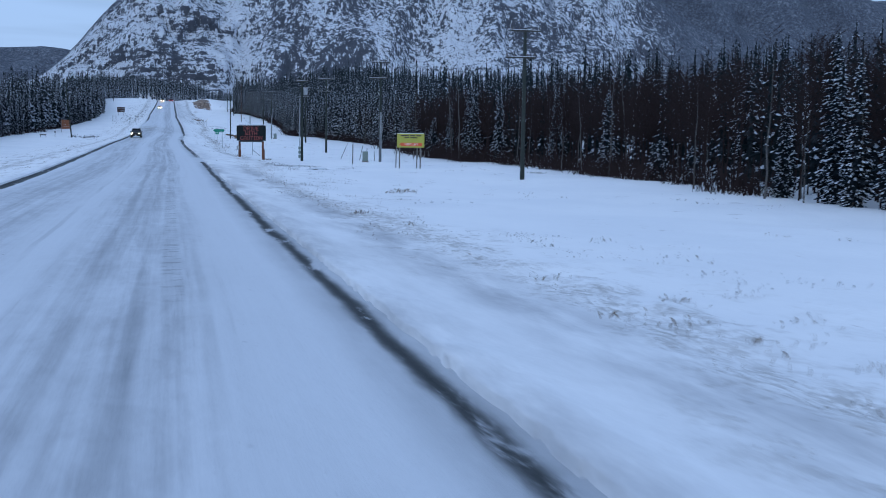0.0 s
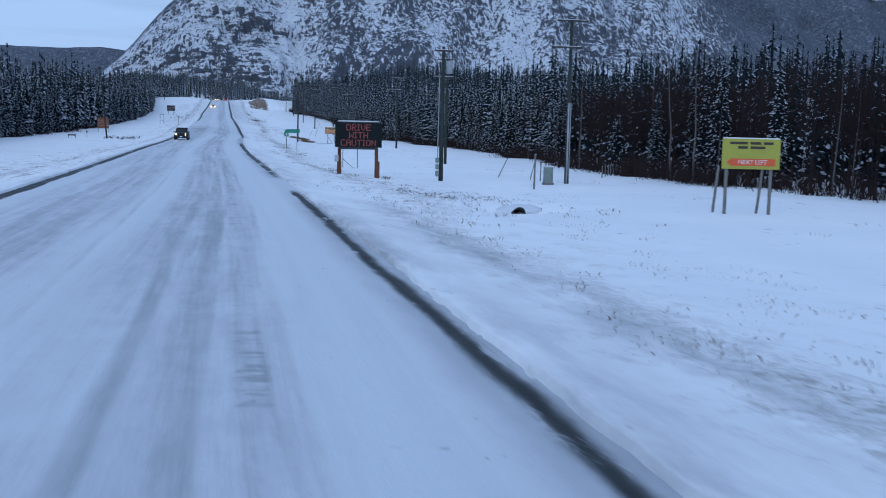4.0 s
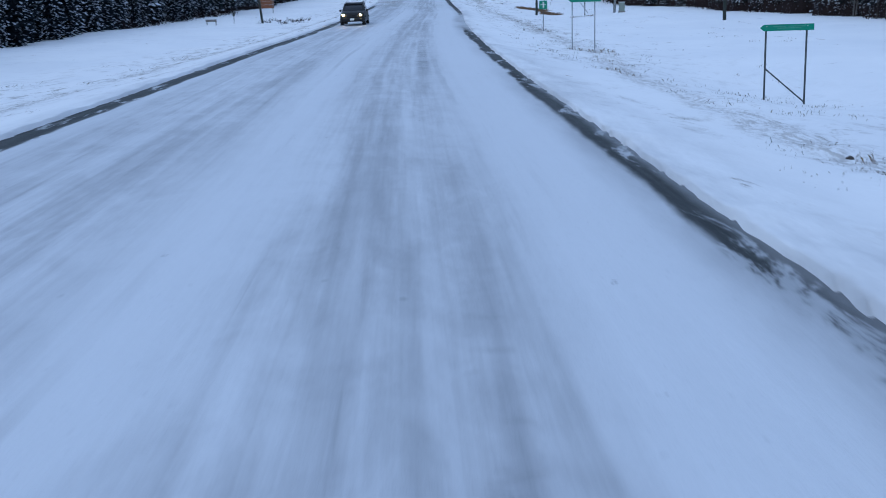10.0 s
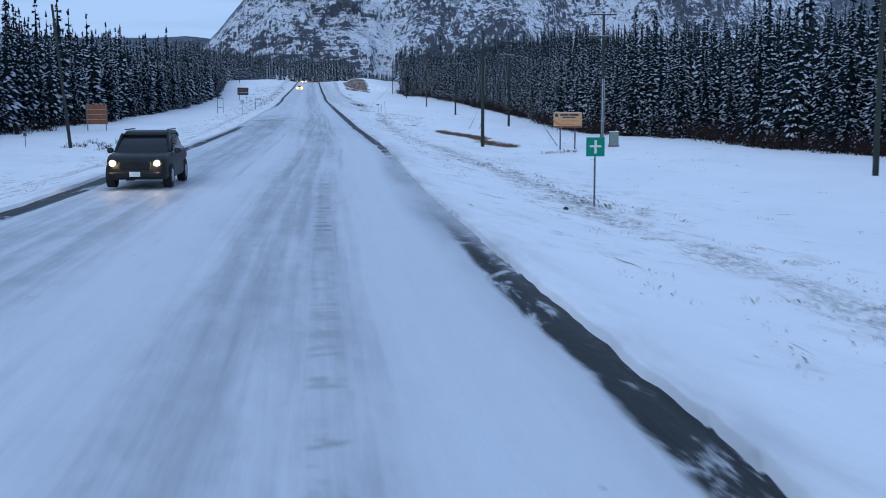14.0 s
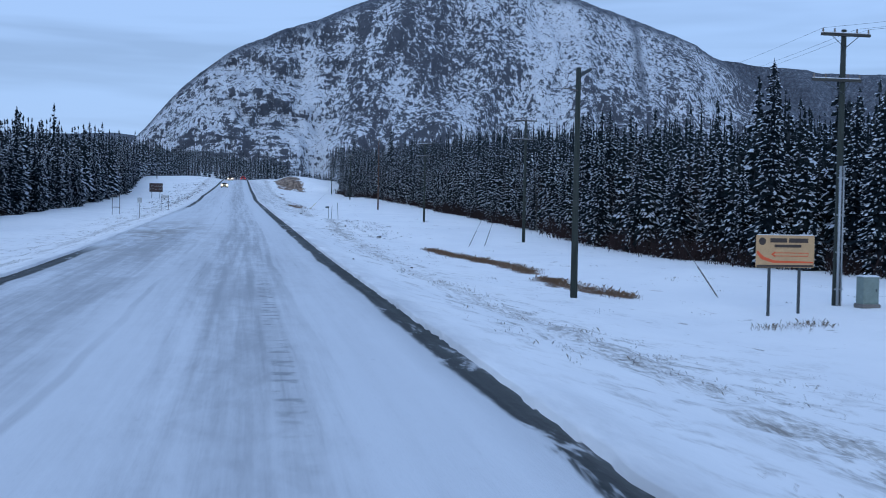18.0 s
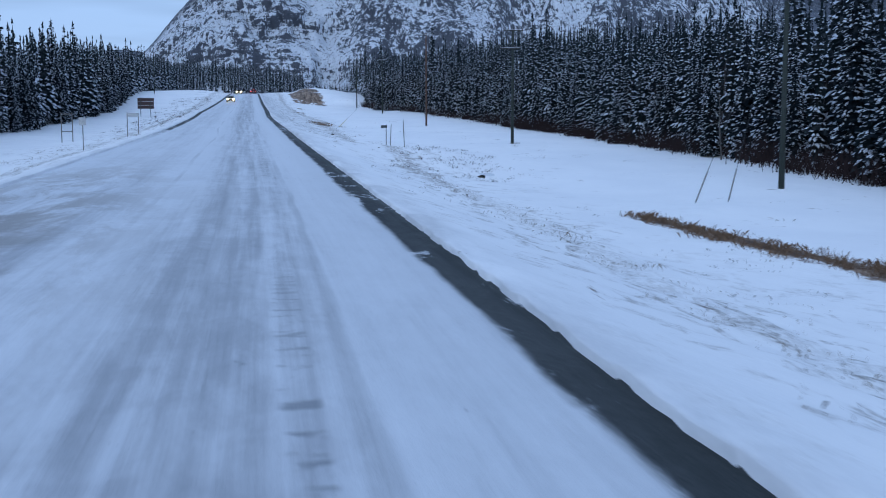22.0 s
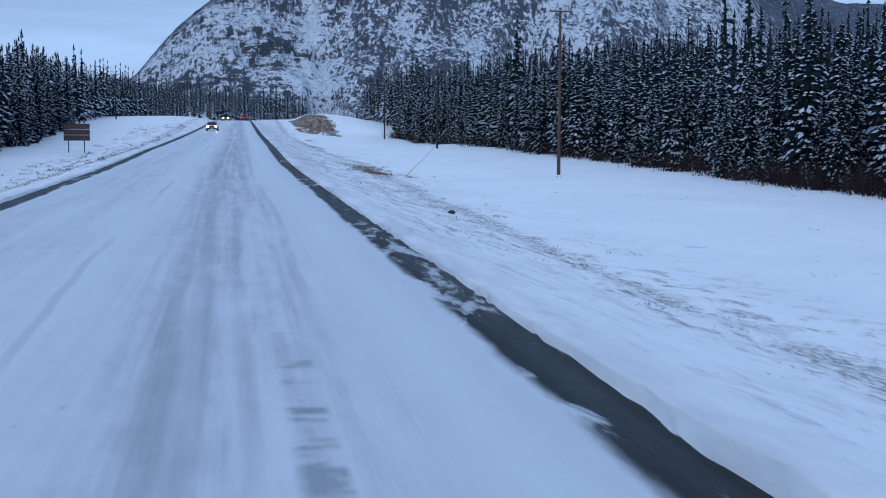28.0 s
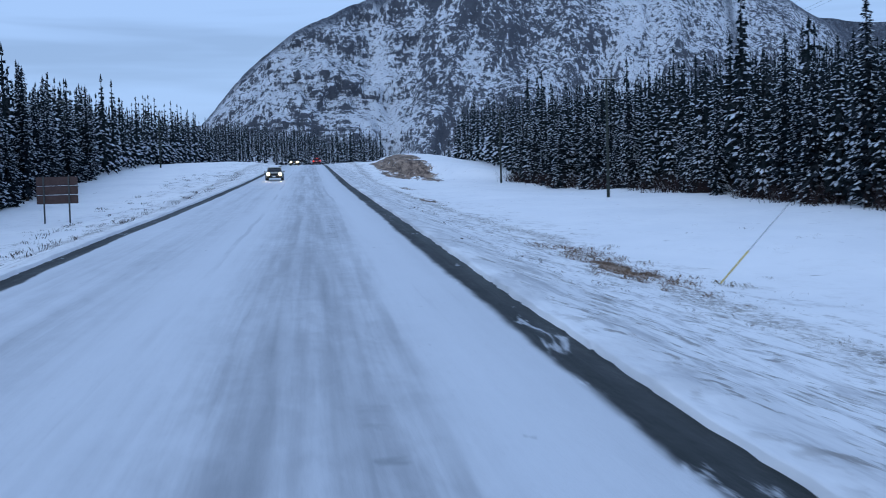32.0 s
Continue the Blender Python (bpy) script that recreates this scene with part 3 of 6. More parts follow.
def ground_z(x, y):
    x, y = np.broadcast_arrays(np.asarray(x, float), np.asarray(y, float))
    dr, dl = x - smooth_table(y, RIGHT_X), smooth_table(y, LEFT_X) - x
    z = road_z(y) - np.where(dr > 0, smooth_table(y, DROP_R) * table(dr, SHAPE), 0) - np.where(dl > 0, smooth_table(y, DROP_L) * table(dl, SHAPE), 0)
    for cx, cy, down, sx, sy in DIPS:
        z = z - down * np.exp(-(((x - cx) / sx) ** 2) - ((y - cy) / sy) ** 2)
    # the hillside that the road cuts into: it rises behind a slanting foot
    bank = np.clip((y - (688 - 3.1 * (np.clip(x, 0, 60) - 13))) / 24, 0, 1) * np.clip((y - 640) / 12, 0, 1) * np.clip((775 - y) / 70, 0, 1)
    bank = bank * bank * (3 - 2 * bank) / (1 + np.exp((17.8 - x) / 0.9)) / (1 + np.exp((x - 34) / 3.0))
    rise = np.clip((y - 850) / 70, 0, 1) * np.clip((2200 - y) / 500, 0, 1)
    away = np.clip(x - 46, 0, 70)
    z = z + (0.19 + 0.06 * np.clip((y - 500) / 300, 0, 1)) * away * away / (away + 14) * np.clip((y + 120) / 120, 0, 1) * np.clip((1500 - y) / 500, 0, 1) * np.clip((700 - x) / 400, 0, 1)
    return z + 2.5 * bank + 8.5 * rise * rise * (3 - 2 * rise) / (1 + np.exp((np.clip(x, -200, 200) - 22) / 14))



SHELF = [(-60, 4.3), (30, 4.2), (60, 3.5), (90, 3.4), (112, 6.3), (126, 6.0), (150, 4.6), (172, 4.6), (200, 6.0), (240, 6.0), (258, 5.4), (280, 5.0), (300, 4.4), (340, 6.0), (372, 7.3), (420, 7.5), (445, 8.6), (490, 8.8), (510, 9.6), (560, 6.8), (640, 7.0), (900, 7)]


def rough_ground_z(x, y):
    """The ground with its bumps: small on the verge, soft swells in the field, a low ridge of ploughed snow by the road."""
    dr, dl = x - smooth_table(y, RIGHT_X), smooth_table(y, LEFT_X) - x
    d = np.maximum(dr, dl)
    gate = 1 - 0.75 * np.exp(-(((y - 115) / 6) ** 2)) * (dr > 0)
    ridge = np.exp(-(((d - 0.45) / 0.4) ** 2)) * (0.05 + 0.05 * fractal(x * 0.9, y * 0.9, 3, 3)) * gate
    shelf = np.exp(-(((dr - table(y, SHELF)) / 1.2) ** 2)) * (dr > 0)
    level = np.clip((y - 105) / 12, 0, 1) + np.clip((dr - 3.6) / 1.2, 0, 1)
    lumps = (0.045 * np.clip(level, 0.25, 1) + 0.09 * shelf) * fractal(x * 0.95, y * 0.8, 4, 7) * np.clip((d - 0.3) / 2, 0, 1) * np.clip(1.7 - d / 9, 0.3, 1)
    swell = 0.22 * fractal(x * 0.09, y * 0.06, 3, 11) * np.clip((d - 6) / 10, 0, 1)
    z = ground_z(x, y) + np.where(d > 0, ridge + lumps + swell + 0.05 * np.clip(1 - d / 1.2, 0, 1), -0.25)
    return z


def spot_z(x, y):
    return float(rough_ground_z(np.array([float(x)]), np.array([float(y)]))[0])


def grid_faces(rows, cols):
    a = np.arange(rows * cols).reshape(rows, cols)
    return np.stack([a[:-1, :-1], a[:-1, 1:], a[1:, 1:], a[1:, :-1]], -1).reshape(-1, 4)


def grid_mesh(name, X, Y, Z, material, smooth=True):
    r, c = X.shape
    me = bpy.data.meshes.new(name)
    faces = grid_faces(r, c)
    me.vertices.add(r * c)
    me.vertices.foreach_set("co", np.stack([X, Y, Z], -1).astype(np.float32).ravel())
    me.loops.add(faces.size)
    me.loops.foreach_set("vertex_index", faces.astype(np.int32).ravel())
    me.polygons.add(len(faces))
    me.polygons.foreach_set("loop_start", np.arange(0, faces.size, 4, dtype=np.int32))
    me.polygons.foreach_set("use_smooth", np.full(len(faces), smooth))
    me.materials.append(material)
    me.update(calc_edges=True)
    return me


def float_layer(me, name, values):
    me.attributes.new(name, "FLOAT", "POINT").data.foreach_set("value", np.asarray(values, np.float32).ravel())


along = np.concatenate([-np.geomspace(1500, 42, 14), np.arange(-40, 500, 0.4), np.arange(500, 860, 1.5), np.geomspace(862, 4900, 26)])
out = np.concatenate([[0.0, 0.08, 0.18, 0.3, 0.45, 0.6, 0.8, 1.0, 1.25], np.arange(1.5, 8, 0.4), np.arange(8, 20, 0.8), np.arange(20, 60, 3.0), np.geomspace(62, 3400, 22)])
lx, rx = smooth_table(along, LEFT_X)[:, None], smooth_table(along, RIGHT_X)[:, None]
jag_r = 0.02 + 0.05 * fractal(0 * along, along * 0.8, 5, 81, 0.7)[:, None]
jag_l = 0.02 + 0.05 * fractal(0 * along, along * 0.8, 5, 87, 0.7)[:, None]
fade = np.exp(-((out / 0.5) ** 2))[None]
right, left = rx + out[None] + fade * jag_r, lx - out[None] - fade * jag_l
GX = np.concatenate([left[:, ::-1], left[:, :1] + 0.04, (lx + rx) / 2, right[:, :1] - 0.04, right], 1)
GY = along[:, None] * np.ones((1, GX.shape[1]))
GZ = rough_ground_z(GX, GY)
inner = slice(len(out), len(out) + 3)
GZ[:, inner] = road_z(GY[:, inner]) - 0.30
ground_mesh = grid_mesh("ground", GX, GY, GZ, SNOW)
off = np.maximum(GX - rx, lx - GX)
GRAZED = [(-60, 0.2), (100, 0.25), (125, 0.8), (200, 0.8), (220, 1.1), (290, 1.1), (360, 1.2), (395, 1.3), (415, 2.2), (660, 2.4), (900, 1)]
beside = np.exp(-(((off - table(GY, SHELF)) / 2.2) ** 2))
float_layer(ground_mesh, "verge", np.where(GX > 0, np.clip(off / 2.0, 0, 1) * np.clip(0.45 * np.clip(1.9 - off / 8, 0.1, 1) * table(GY, GRAZED) + 0.75 * beside, 0, 1.2), np.clip(off / 2.0, 0, 1) * np.clip(1.9 - off / 8, 0.12, 1) * 1.15))
float_layer(ground_mesh, "off_right", np.where(GX > 0, off, -99.0))
float_layer(ground_mesh, "tussock", np.where(GX > 0, table(GY, [(-60, 0.7), (40, 0.62), (60, 0.5), (74, 0.35), (104, 0.35), (118, 0.9), (165, 0.6), (200, 0.5), (225, 1), (290, 0.7), (305, 0.35), (350, 0.4), (365, 1), (900, 1)]), 0.8))
float_layer(ground_mesh, "scraped", np.where(GX > 0, np.clip(off / 0.8, 0, 1) * np.clip((8.5 - off) / 2.5, 0, 1) * table(GY, [(395, 0), (425, 0.55), (460, 1), (700, 1), (760, 0)]), np.clip(off / 0.8, 0, 1) * np.clip((7 - off) / 3, 0, 1) * table(GY, [(440, 0), (480, 0.7), (700, 0.7), (760, 0)])))
float_layer(ground_mesh, "shelf", np.where(GX > 0, GX - rx - table(GY, SHELF), lx - GX - 5.0))
pull_out = np.clip((GY + 20) / 10, 0, 1) * np.clip((106 - GY) / 10, 0, 1)
float_layer(ground_mesh, "dirt", np.where(GX > 0, np.exp(-((off / table(GY, [(110, 0.7), (125, 1.5), (175, 1.4), (190, 0.7), (440, 0.8), (480, 2.5)])) ** 2)) * 0.6 + (0.22 * np.clip((4.0 - off) / 1.2, 0, 1) + 0.7 * np.exp(-(((off - 2.7) / 0.8) ** 2))) * pull_out, np.exp(-((off / 0.8) ** 2)) * 0.45))
DITCH = [(292, 18.6), (298, 18.4), (303, 17.5), (309, 18.0), (316, 18.5), (323, 18.7), (332, 17.6), (347, 17.5)]
ditch = np.exp(-(((GX - table(GY, DITCH)) / 0.85) ** 2)) * np.clip((GY - 294) / 4, 0, 1) * np.clip((348 - GY) / 3, 0, 1) * np.clip(np.abs(GY - 311) / 3, 0.2, 1)
foot = GY - (688 - 3.1 * (GX - 13))
cut = np.clip((foot + 13) / 6, 0, 1) * np.clip((50 - foot) / 10, 0, 1) * np.clip((GX - 14.6) / 1.2, 0, 1) * np.clip((25.0 - GX) / 2.5, 0, 1) * (GY < 745)
cut = cut * np.clip(0.95 + 0.45 * fractal(GX * 0.45 + GY * 0.05, GY * 0.10, 3, 63), 0, 1)
patch = np.exp(-(((GX - 12.9) / 1.3) ** 2)) * np.exp(-(((GY - 494) / 9) ** 2)) + np.exp(-(((GX - 12.2) / 1.2) ** 2)) * np.exp(-(((GY - 566) / 10) ** 2)) + 0.9 * np.exp(-(((GX - 14.5) / 1.0) ** 2)) * np.exp(-(((GY - 616) / 9) ** 2))
float_layer(ground_mesh, "bare", np.clip(1.1 * ditch + 1.3 * cut + 0.9 * patch, 0, 1))
ground = tagged(new("ground", ground_mesh), "snow-covered ground with dry grass showing on the verges", "ground", kind="structure")

ry = np.concatenate([-np.geomspace(400, 42, 10), np.arange(-40, 500, 0.5), np.arange(500, 862, 2.0)])
rl, rr = smooth_table(ry, LEFT_X)[:, None], smooth_table(ry, RIGHT_X)[:, None]
share = np.linspace(0, 1, 49)[None]
RX = rl - 0.45 + (rr - rl + 0.90) * share
RY = ry[:, None] * np.ones_like(share)
RZ = road_z(RY) - 0.05 * np.abs(2 * share - 1) ** 2 + 0.012 * fractal(RX * 1.6, RY * 0.05, 3, 21) + 0.004
road_mesh = grid_mesh("road", RX, RY, RZ, ROAD)
float_layer(road_mesh, "from_right", rr - RX)
float_layer(road_mesh, "from_left", RX - rl)
BARE_R = [(-60, 0.66), (0, 0.66), (60, 0.72), (90, 0.8), (105, 0.85), (109, 0.1), (118, 0.0), (123, 0.55), (132, 0.8), (150, 0.8), (165, 0.85), (176, 1.0), (205, 1.0), (214, 0.35), (222, 0.05), (236, 0.05), (246, 0.8), (256, 0.9), (262, 0.95), (280, 0.9), (290, 1), (450, 1), (720, 0.85), (900, 0.5)]
BARE_L = [(-60, 0.95), (245, 1.0), (290, 0.95), (306, 0.1), (345, 0.0), (395, 0.3), (420, 1.0), (720, 1.0), (900, 0.6)]
float_layer(road_mesh, "bare_right", table(RY, BARE_R))
float_layer(road_mesh, "bare_left", table(RY, BARE_L))
float_layer(road_mesh, "strip_width", table(RY, [(0, 0.55), (90, 0.50), (120, 0.50), (180, 0.46), (215, 0.55), (250, 0.42), (300, 0.62), (330, 0.72), (400, 0.72), (430, 0.62), (480, 0.70), (700, 0.7)]))
float_layer(road_mesh, "skirt", table(RY, [(-60, 0.9), (95, 0.9), (108, 0.3), (118, 0.3), (124, 1.0), (160, 0.9), (175, 0.45), (205, 0.6), (215, 1.0), (236, 1.0), (246, 0.5), (270, 0.5), (300, 0.25), (900, 0.25)]))
float_layer(road_mesh, "drifted", table(RY, [(-60, 0.30), (118, 0.30), (124, 0.34), (175, 0.32), (235, 0.34), (246, 0.36), (257, 0.36), (264, 0.30), (325, 0.26), (333, 0.34), (344, 0.34), (352, 0.26), (395, 0.28), (404, 0.37), (416, 0.37), (424, 0.29), (436, 0.34), (450, 0.34), (458, 0.26), (900, 0.3)]))
float_layer(road_mesh, "feather", table(RY, [(-60, 1), (100, 1), (112, 0.5), (122, 0.5), (165, 0.45), (180, 0.3), (240, 0.4), (300, 0.1), (900, 0.1)]))
float_layer(road_mesh, "slush", np.exp(-(((RX + 5.5) / 3.2) ** 2)) * np.exp(-(((RY - 322) / 26) ** 2)))
road = tagged(new("road", road_mesh), "two-lane highway under packed snow with wet bare edges", "road", kind="structure")


# ---- the mountain and the far hills ----
SKYLINE = [(-520, 60), (-330, 115), (-245, 190), (-190, 265), (-129, 325), (-58, 386), (0, 422), (85, 464), (187, 500), (290, 545), (400, 585), (520, 618), (640, 634), (760, 628), (906, 595), (1069, 548), (1251, 490), (1400, 405), (1560, 315), (1900, 190), (2300, 110), (2800, 50)]


def mountain_mesh():
    """A broad rock dome: it climbs from its foot to the skyline, with gullies, ledges and a back slope."""
    u = np.concatenate([np.linspace(-520, 1500, 330), np.linspace(1510, 2800, 60)])[None]
    v = np.concatenate([np.linspace(0, 1, 150), 1 + np.linspace(0.03, 0.6, 8)])[:, None]
    top = smooth_table(u, SKYLINE, 30.0)
    foot_y = 2850 + 0.00006 * (u - 300) ** 2
    depth = 460 + 0.25 * np.clip(u, 0, None)
    front = np.minimum(v, 1.0)
    Y = foot_y + depth * v
    rise = front ** (0.95 + 0.2 * field(u / 300, v * 0 + 0.5, 2)) * (1 - np.clip(v - 1, 0, 1) * 0.9)
    gully = np.exp(-(((u - 215 + 60 * (front - 0.2)) / (26 + 90 * front)) ** 2)) * np.clip(1.2 - front, 0, 1)
    relief = 34 * fractal(u / 110, v * 3.2, 5, 31, 0.55) * np.clip(v * 5, 0, 1) * np.clip((1.05 - v) * 4 + 0.15, 0.15, 1)
    crag = (0.35 + np.clip(1 - np.abs(u + 10) / 330, 0, 1)) * 24 * np.abs(fractal(u / 50 + v * 3, v * 9, 4, 41, 0.55))
    push = relief + crag - 95 * gully
    X = u * Y / 3300.0
    Z = 4 + top * Y / 3300.0 * rise + 0.25 * push * np.clip((1.02 - v) * 8, 0.0, 1)
    ledge = 14 * np.sin(Z / 17 + 3 * field(u / 140, v * 2, 51)) * np.clip(1 - np.abs(u - 40) / 420, 0, 1)
    Yp = Y - push * 0.8 + ledge
    return u, v, grid_mesh("mountain", X + 0 * v, Yp, Z - 30, ROCK)


mu, mv, me = mountain_mesh()
spine = np.clip((mv - 0.94 + 0.015 * fractal(mu / 40, mv * 0, 3, 33)) * 22, 0, 1) + 0.9 * np.exp(-(((mu - 1075 - 70 * (1 - mv)) / 14) ** 2)) * (mv > 0.55) + 0.9 * np.clip((mu - 1470) / 110 + 1.7 * (mv - 0.5), 0, 1)
float_layer(me, "woods", np.clip(spine, 0, 1) * np.ones_like(mu))
funnel = np.exp(-(((mu - 215 + 60 * (mv - 0.2)) / (30 + 90 * mv)) ** 2)) * np.clip(1.1 - mv, 0, 1)
slopes = np.clip((mu - 520) / 120, 0, 1) * np.clip((1420 - mu) / 120, 0, 1)
drift = 0.34 * funnel + 0.10 * np.clip((120 - mu) / 160, 0, 1) * np.clip(mv * 3 - 0.9, 0, 1)
drift = drift + slopes * (0.15 + 0.10 * fractal(mu / 130, mv * 3, 3, 44)) + 0.16 * np.exp(-(((mu - 420) / 45) ** 2) - ((mv - 0.55) / 0.13) ** 2) + 0.10 * np.clip(0.35 - mv, 0, 1)
float_layer(me, "drift", drift * np.ones_like(mu + mv))
ribs = fractal((mu - 225) / (0.16 + mv) / 34, mv * 1.5, 4, 58, 0.6) * np.clip((560 - mu) / 120, 0, 1) * np.clip((mu + 60) / 90, 0, 1)
float_layer(me, "fan", 0.065 * ribs + 0.05 * np.clip((620 - mu) / 200, 0, 1) * np.clip(mv - 0.35, 0, 1) - 0.04 * slopes * (mv < 0.55))
float_layer(me, "cliff", np.clip((330 - mu) / 260, 0, 1) * np.clip((mu + 480) / 150, 0, 1) * np.clip(1.25 - mv, 0, 1) + 0 * mv)
tagged(new("mountain", me), "steep rocky mountain dusted with snow above the forest", "mountain", kind="structure")


def far_ridge(name, x0, x1, y, rows, label, seed):
    u = np.linspace(x0, x1, 160)[None]
    v = np.concatenate([np.linspace(0, 1, 30), [1.15, 1.4]])[:, None]
    top = smooth_table(u, rows, 60.0) * (1 + 0.006 * fractal(u / 60, u * 0, 4, seed))
    Z = top * np.minimum(v, 1) ** 0.9 * (1 - 1.5 * np.clip(v - 1, 0, 1)) + 9 * fractal(u / 90, v * 3, 4, seed + 3) * np.minimum(v, 1) * np.clip(1.1 - v, 0, 1)
    me = grid_mesh(name, u + 0 * v, y + 500 * v + 60 * fractal(u / 160, v * 2, 3, seed + 5), Z - 25, ROCK)
    float_layer(me, "woods", np.clip(1.15 - 0.3 * np.clip(v - 0.7, 0, 1) * 2, 0, 1) * np.ones_like(u))
    float_layer(me, "drift", 0.0 * (u + v))
    float_layer(me, "cliff", 0.0 * (u + v))
    float_layer(me, "fan", 0.0 * (u + v))
    return tagged(new(name, me), label, "hill", kind="structure")


far_ridge("far_hill_left", -2400, -150, 4100, [(-2400, 330), (-1500, 280), (-900, 262), (-560, 258), (-400, 268), (-150, 200)], "distant wooded hills under snow", 61)
far_ridge("far_hill_right", 700, 3000, 3650, [(700, 420), (1300, 600), (1700, 560), (1950, 535), (2300, 525), (3000, 510)], "long dark wooded ridge behind the mountain", 71)


# ---- trees ----
def spruce_arrays(seed, height, levels, per_level, radius, twigs=3, laden=0.85, load=1.0):
    """Vertices and triangles of a narrow snow-dusted spruce crown; the second material is the snow that lies on the branches."""
    rng = np.random.default_rng(seed)
    verts, faces, mats = [], [], []

    def kite(a, d, side, length, width, sag, mat, lift=0.0):
        n = len(verts)
        mid = a + d * length * 0.55 + np.array([0, 0, lift - sag * 0.25])
        tip = a + d * length + np.array([0, 0, lift - sag])
        hang = np.array([0, 0, (0.75 if mat else 0.4) * width])
        verts.extend([a + np.array([0, 0, lift]), mid + side * width - hang, tip, mid - side * width - hang, mid + np.array([0, 0, 0.10 * width + 0.02])])
        faces.extend([(n, n + 1, n + 4), (n + 1, n + 2, n + 4), (n + 2, n + 3, n + 4), (n + 3, n, n + 4)])
        mats.extend([mat] * 4)

    for k in range(levels):
        f = (k + 0.5) / levels
        z = height * (0.06 + 0.93 * f**0.92)
        reach = radius * (1 - f) ** 0.72 * (0.55 + 0.45 * min(1, f * 8)) * rng.uniform(0.75, 1.15) + 0.14
        n = max(3, int(per_level * (1 - 0.45 * f)))
        start = rng.uniform(0, 6.28)
        for b in range(n):
            if rng.random() < 0.10:
                continue
            a = start + 6.283 * b / n + rng.uniform(-0.3, 0.3)
            length = reach * rng.uniform(0.6, 1.25)
            root = np.array([0, 0, z + rng.uniform(-0.5, 0.5) * height / levels])
            sag = length * rng.uniform(0.12, 0.50) * (1.1 - 0.9 * f)
            for t in range(twigs):
                aa = a + (t - (twigs - 1) / 2) * 0.55
                d = np.array([math.cos(aa), math.sin(aa), 0])
                side = np.array([-math.sin(aa), math.cos(aa), 0])
                ll = length * (1.0 if t == (twigs - 1) / 2 else 0.72)
                kite(root, d, side, ll, 0.15 * ll + 0.05, sag, 0)
                if rng.random() < laden * (1.12 - 0.5 * f):
                    kite(root + d * ll * rng.uniform(0.3, 0.5), d, side, ll * rng.uniform(0.42, 0.62), load * (0.14 * ll + 0.04), sag * 0.75, 1, 0.05 - sag * 0.10)
            d = np.array([math.cos(a), math.sin(a), 0])
            nn = len(verts)
            verts.extend([root, root + d * length * 0.6 - np.array([0, 0, sag * 0.3]), root + d * length * 0.8 - np.array([0, 0, sag + 0.22 * length + 0.1]), root + d * length * 0.25 - np.array([0, 0, 0.25 * length + 0.1])])
            faces.extend([(nn, nn + 1, nn + 2), (nn, nn + 2, nn + 3)])
            mats.extend([0, 0])
    for k in range(4):
        n = len(verts)
        z0, z1 = height * (0.08 + 0.20 * k), height * (0.08 + 0.20 * (k + 1) + 0.05)
        r0 = 0.34 * radius * (1 - 0.22 * k)
        for s in range(6):
            a = s * 1.0472 + k
            verts.append(np.array([r0 * math.cos(a), r0 * math.sin(a), z0 + 0.25 * math.sin(3 * a)]))
        verts.append(np.array([0, 0, z1 + 0.3]))
        faces.extend([(n + s, n + (s + 1) % 6, n + 6) for s in range(6)])
        mats.extend([0] * 6)
    n = len(verts)
    top = height * 0.985
    for s in range(5):
        a = s * 1.257
        verts.append(np.array([0.16 * math.cos(a), 0.16 * math.sin(a), top - 0.7]))
    verts.append(np.array([0, 0, height + 0.02]))
    faces.extend([(n + s, n + (s + 1) % 5, n + 5) for s in range(5)])
    mats.extend([0] * 5)
    return np.array(verts), np.array(faces), np.array(mats)


def trunk_bm(height, r):
    bm = bmesh.new()
    rings = []
    for k in range(5):
        f = k / 4
        rings.append([bm.verts.new((r * (1 - 0.95 * f) * math.cos(a) + 0.05 * math.sin(3 * f), r * (1 - 0.95 * f) * math.sin(a), height * f - 0.3 * (k == 0))) for a in np.arange(7) * 6.2832 / 7])
    for a, b in zip(rings, rings[1:]):
        for i in range(7):
            bm.faces.new((a[i], a[(i + 1) % 7], b[(i + 1) % 7], b[i]))
    return bm


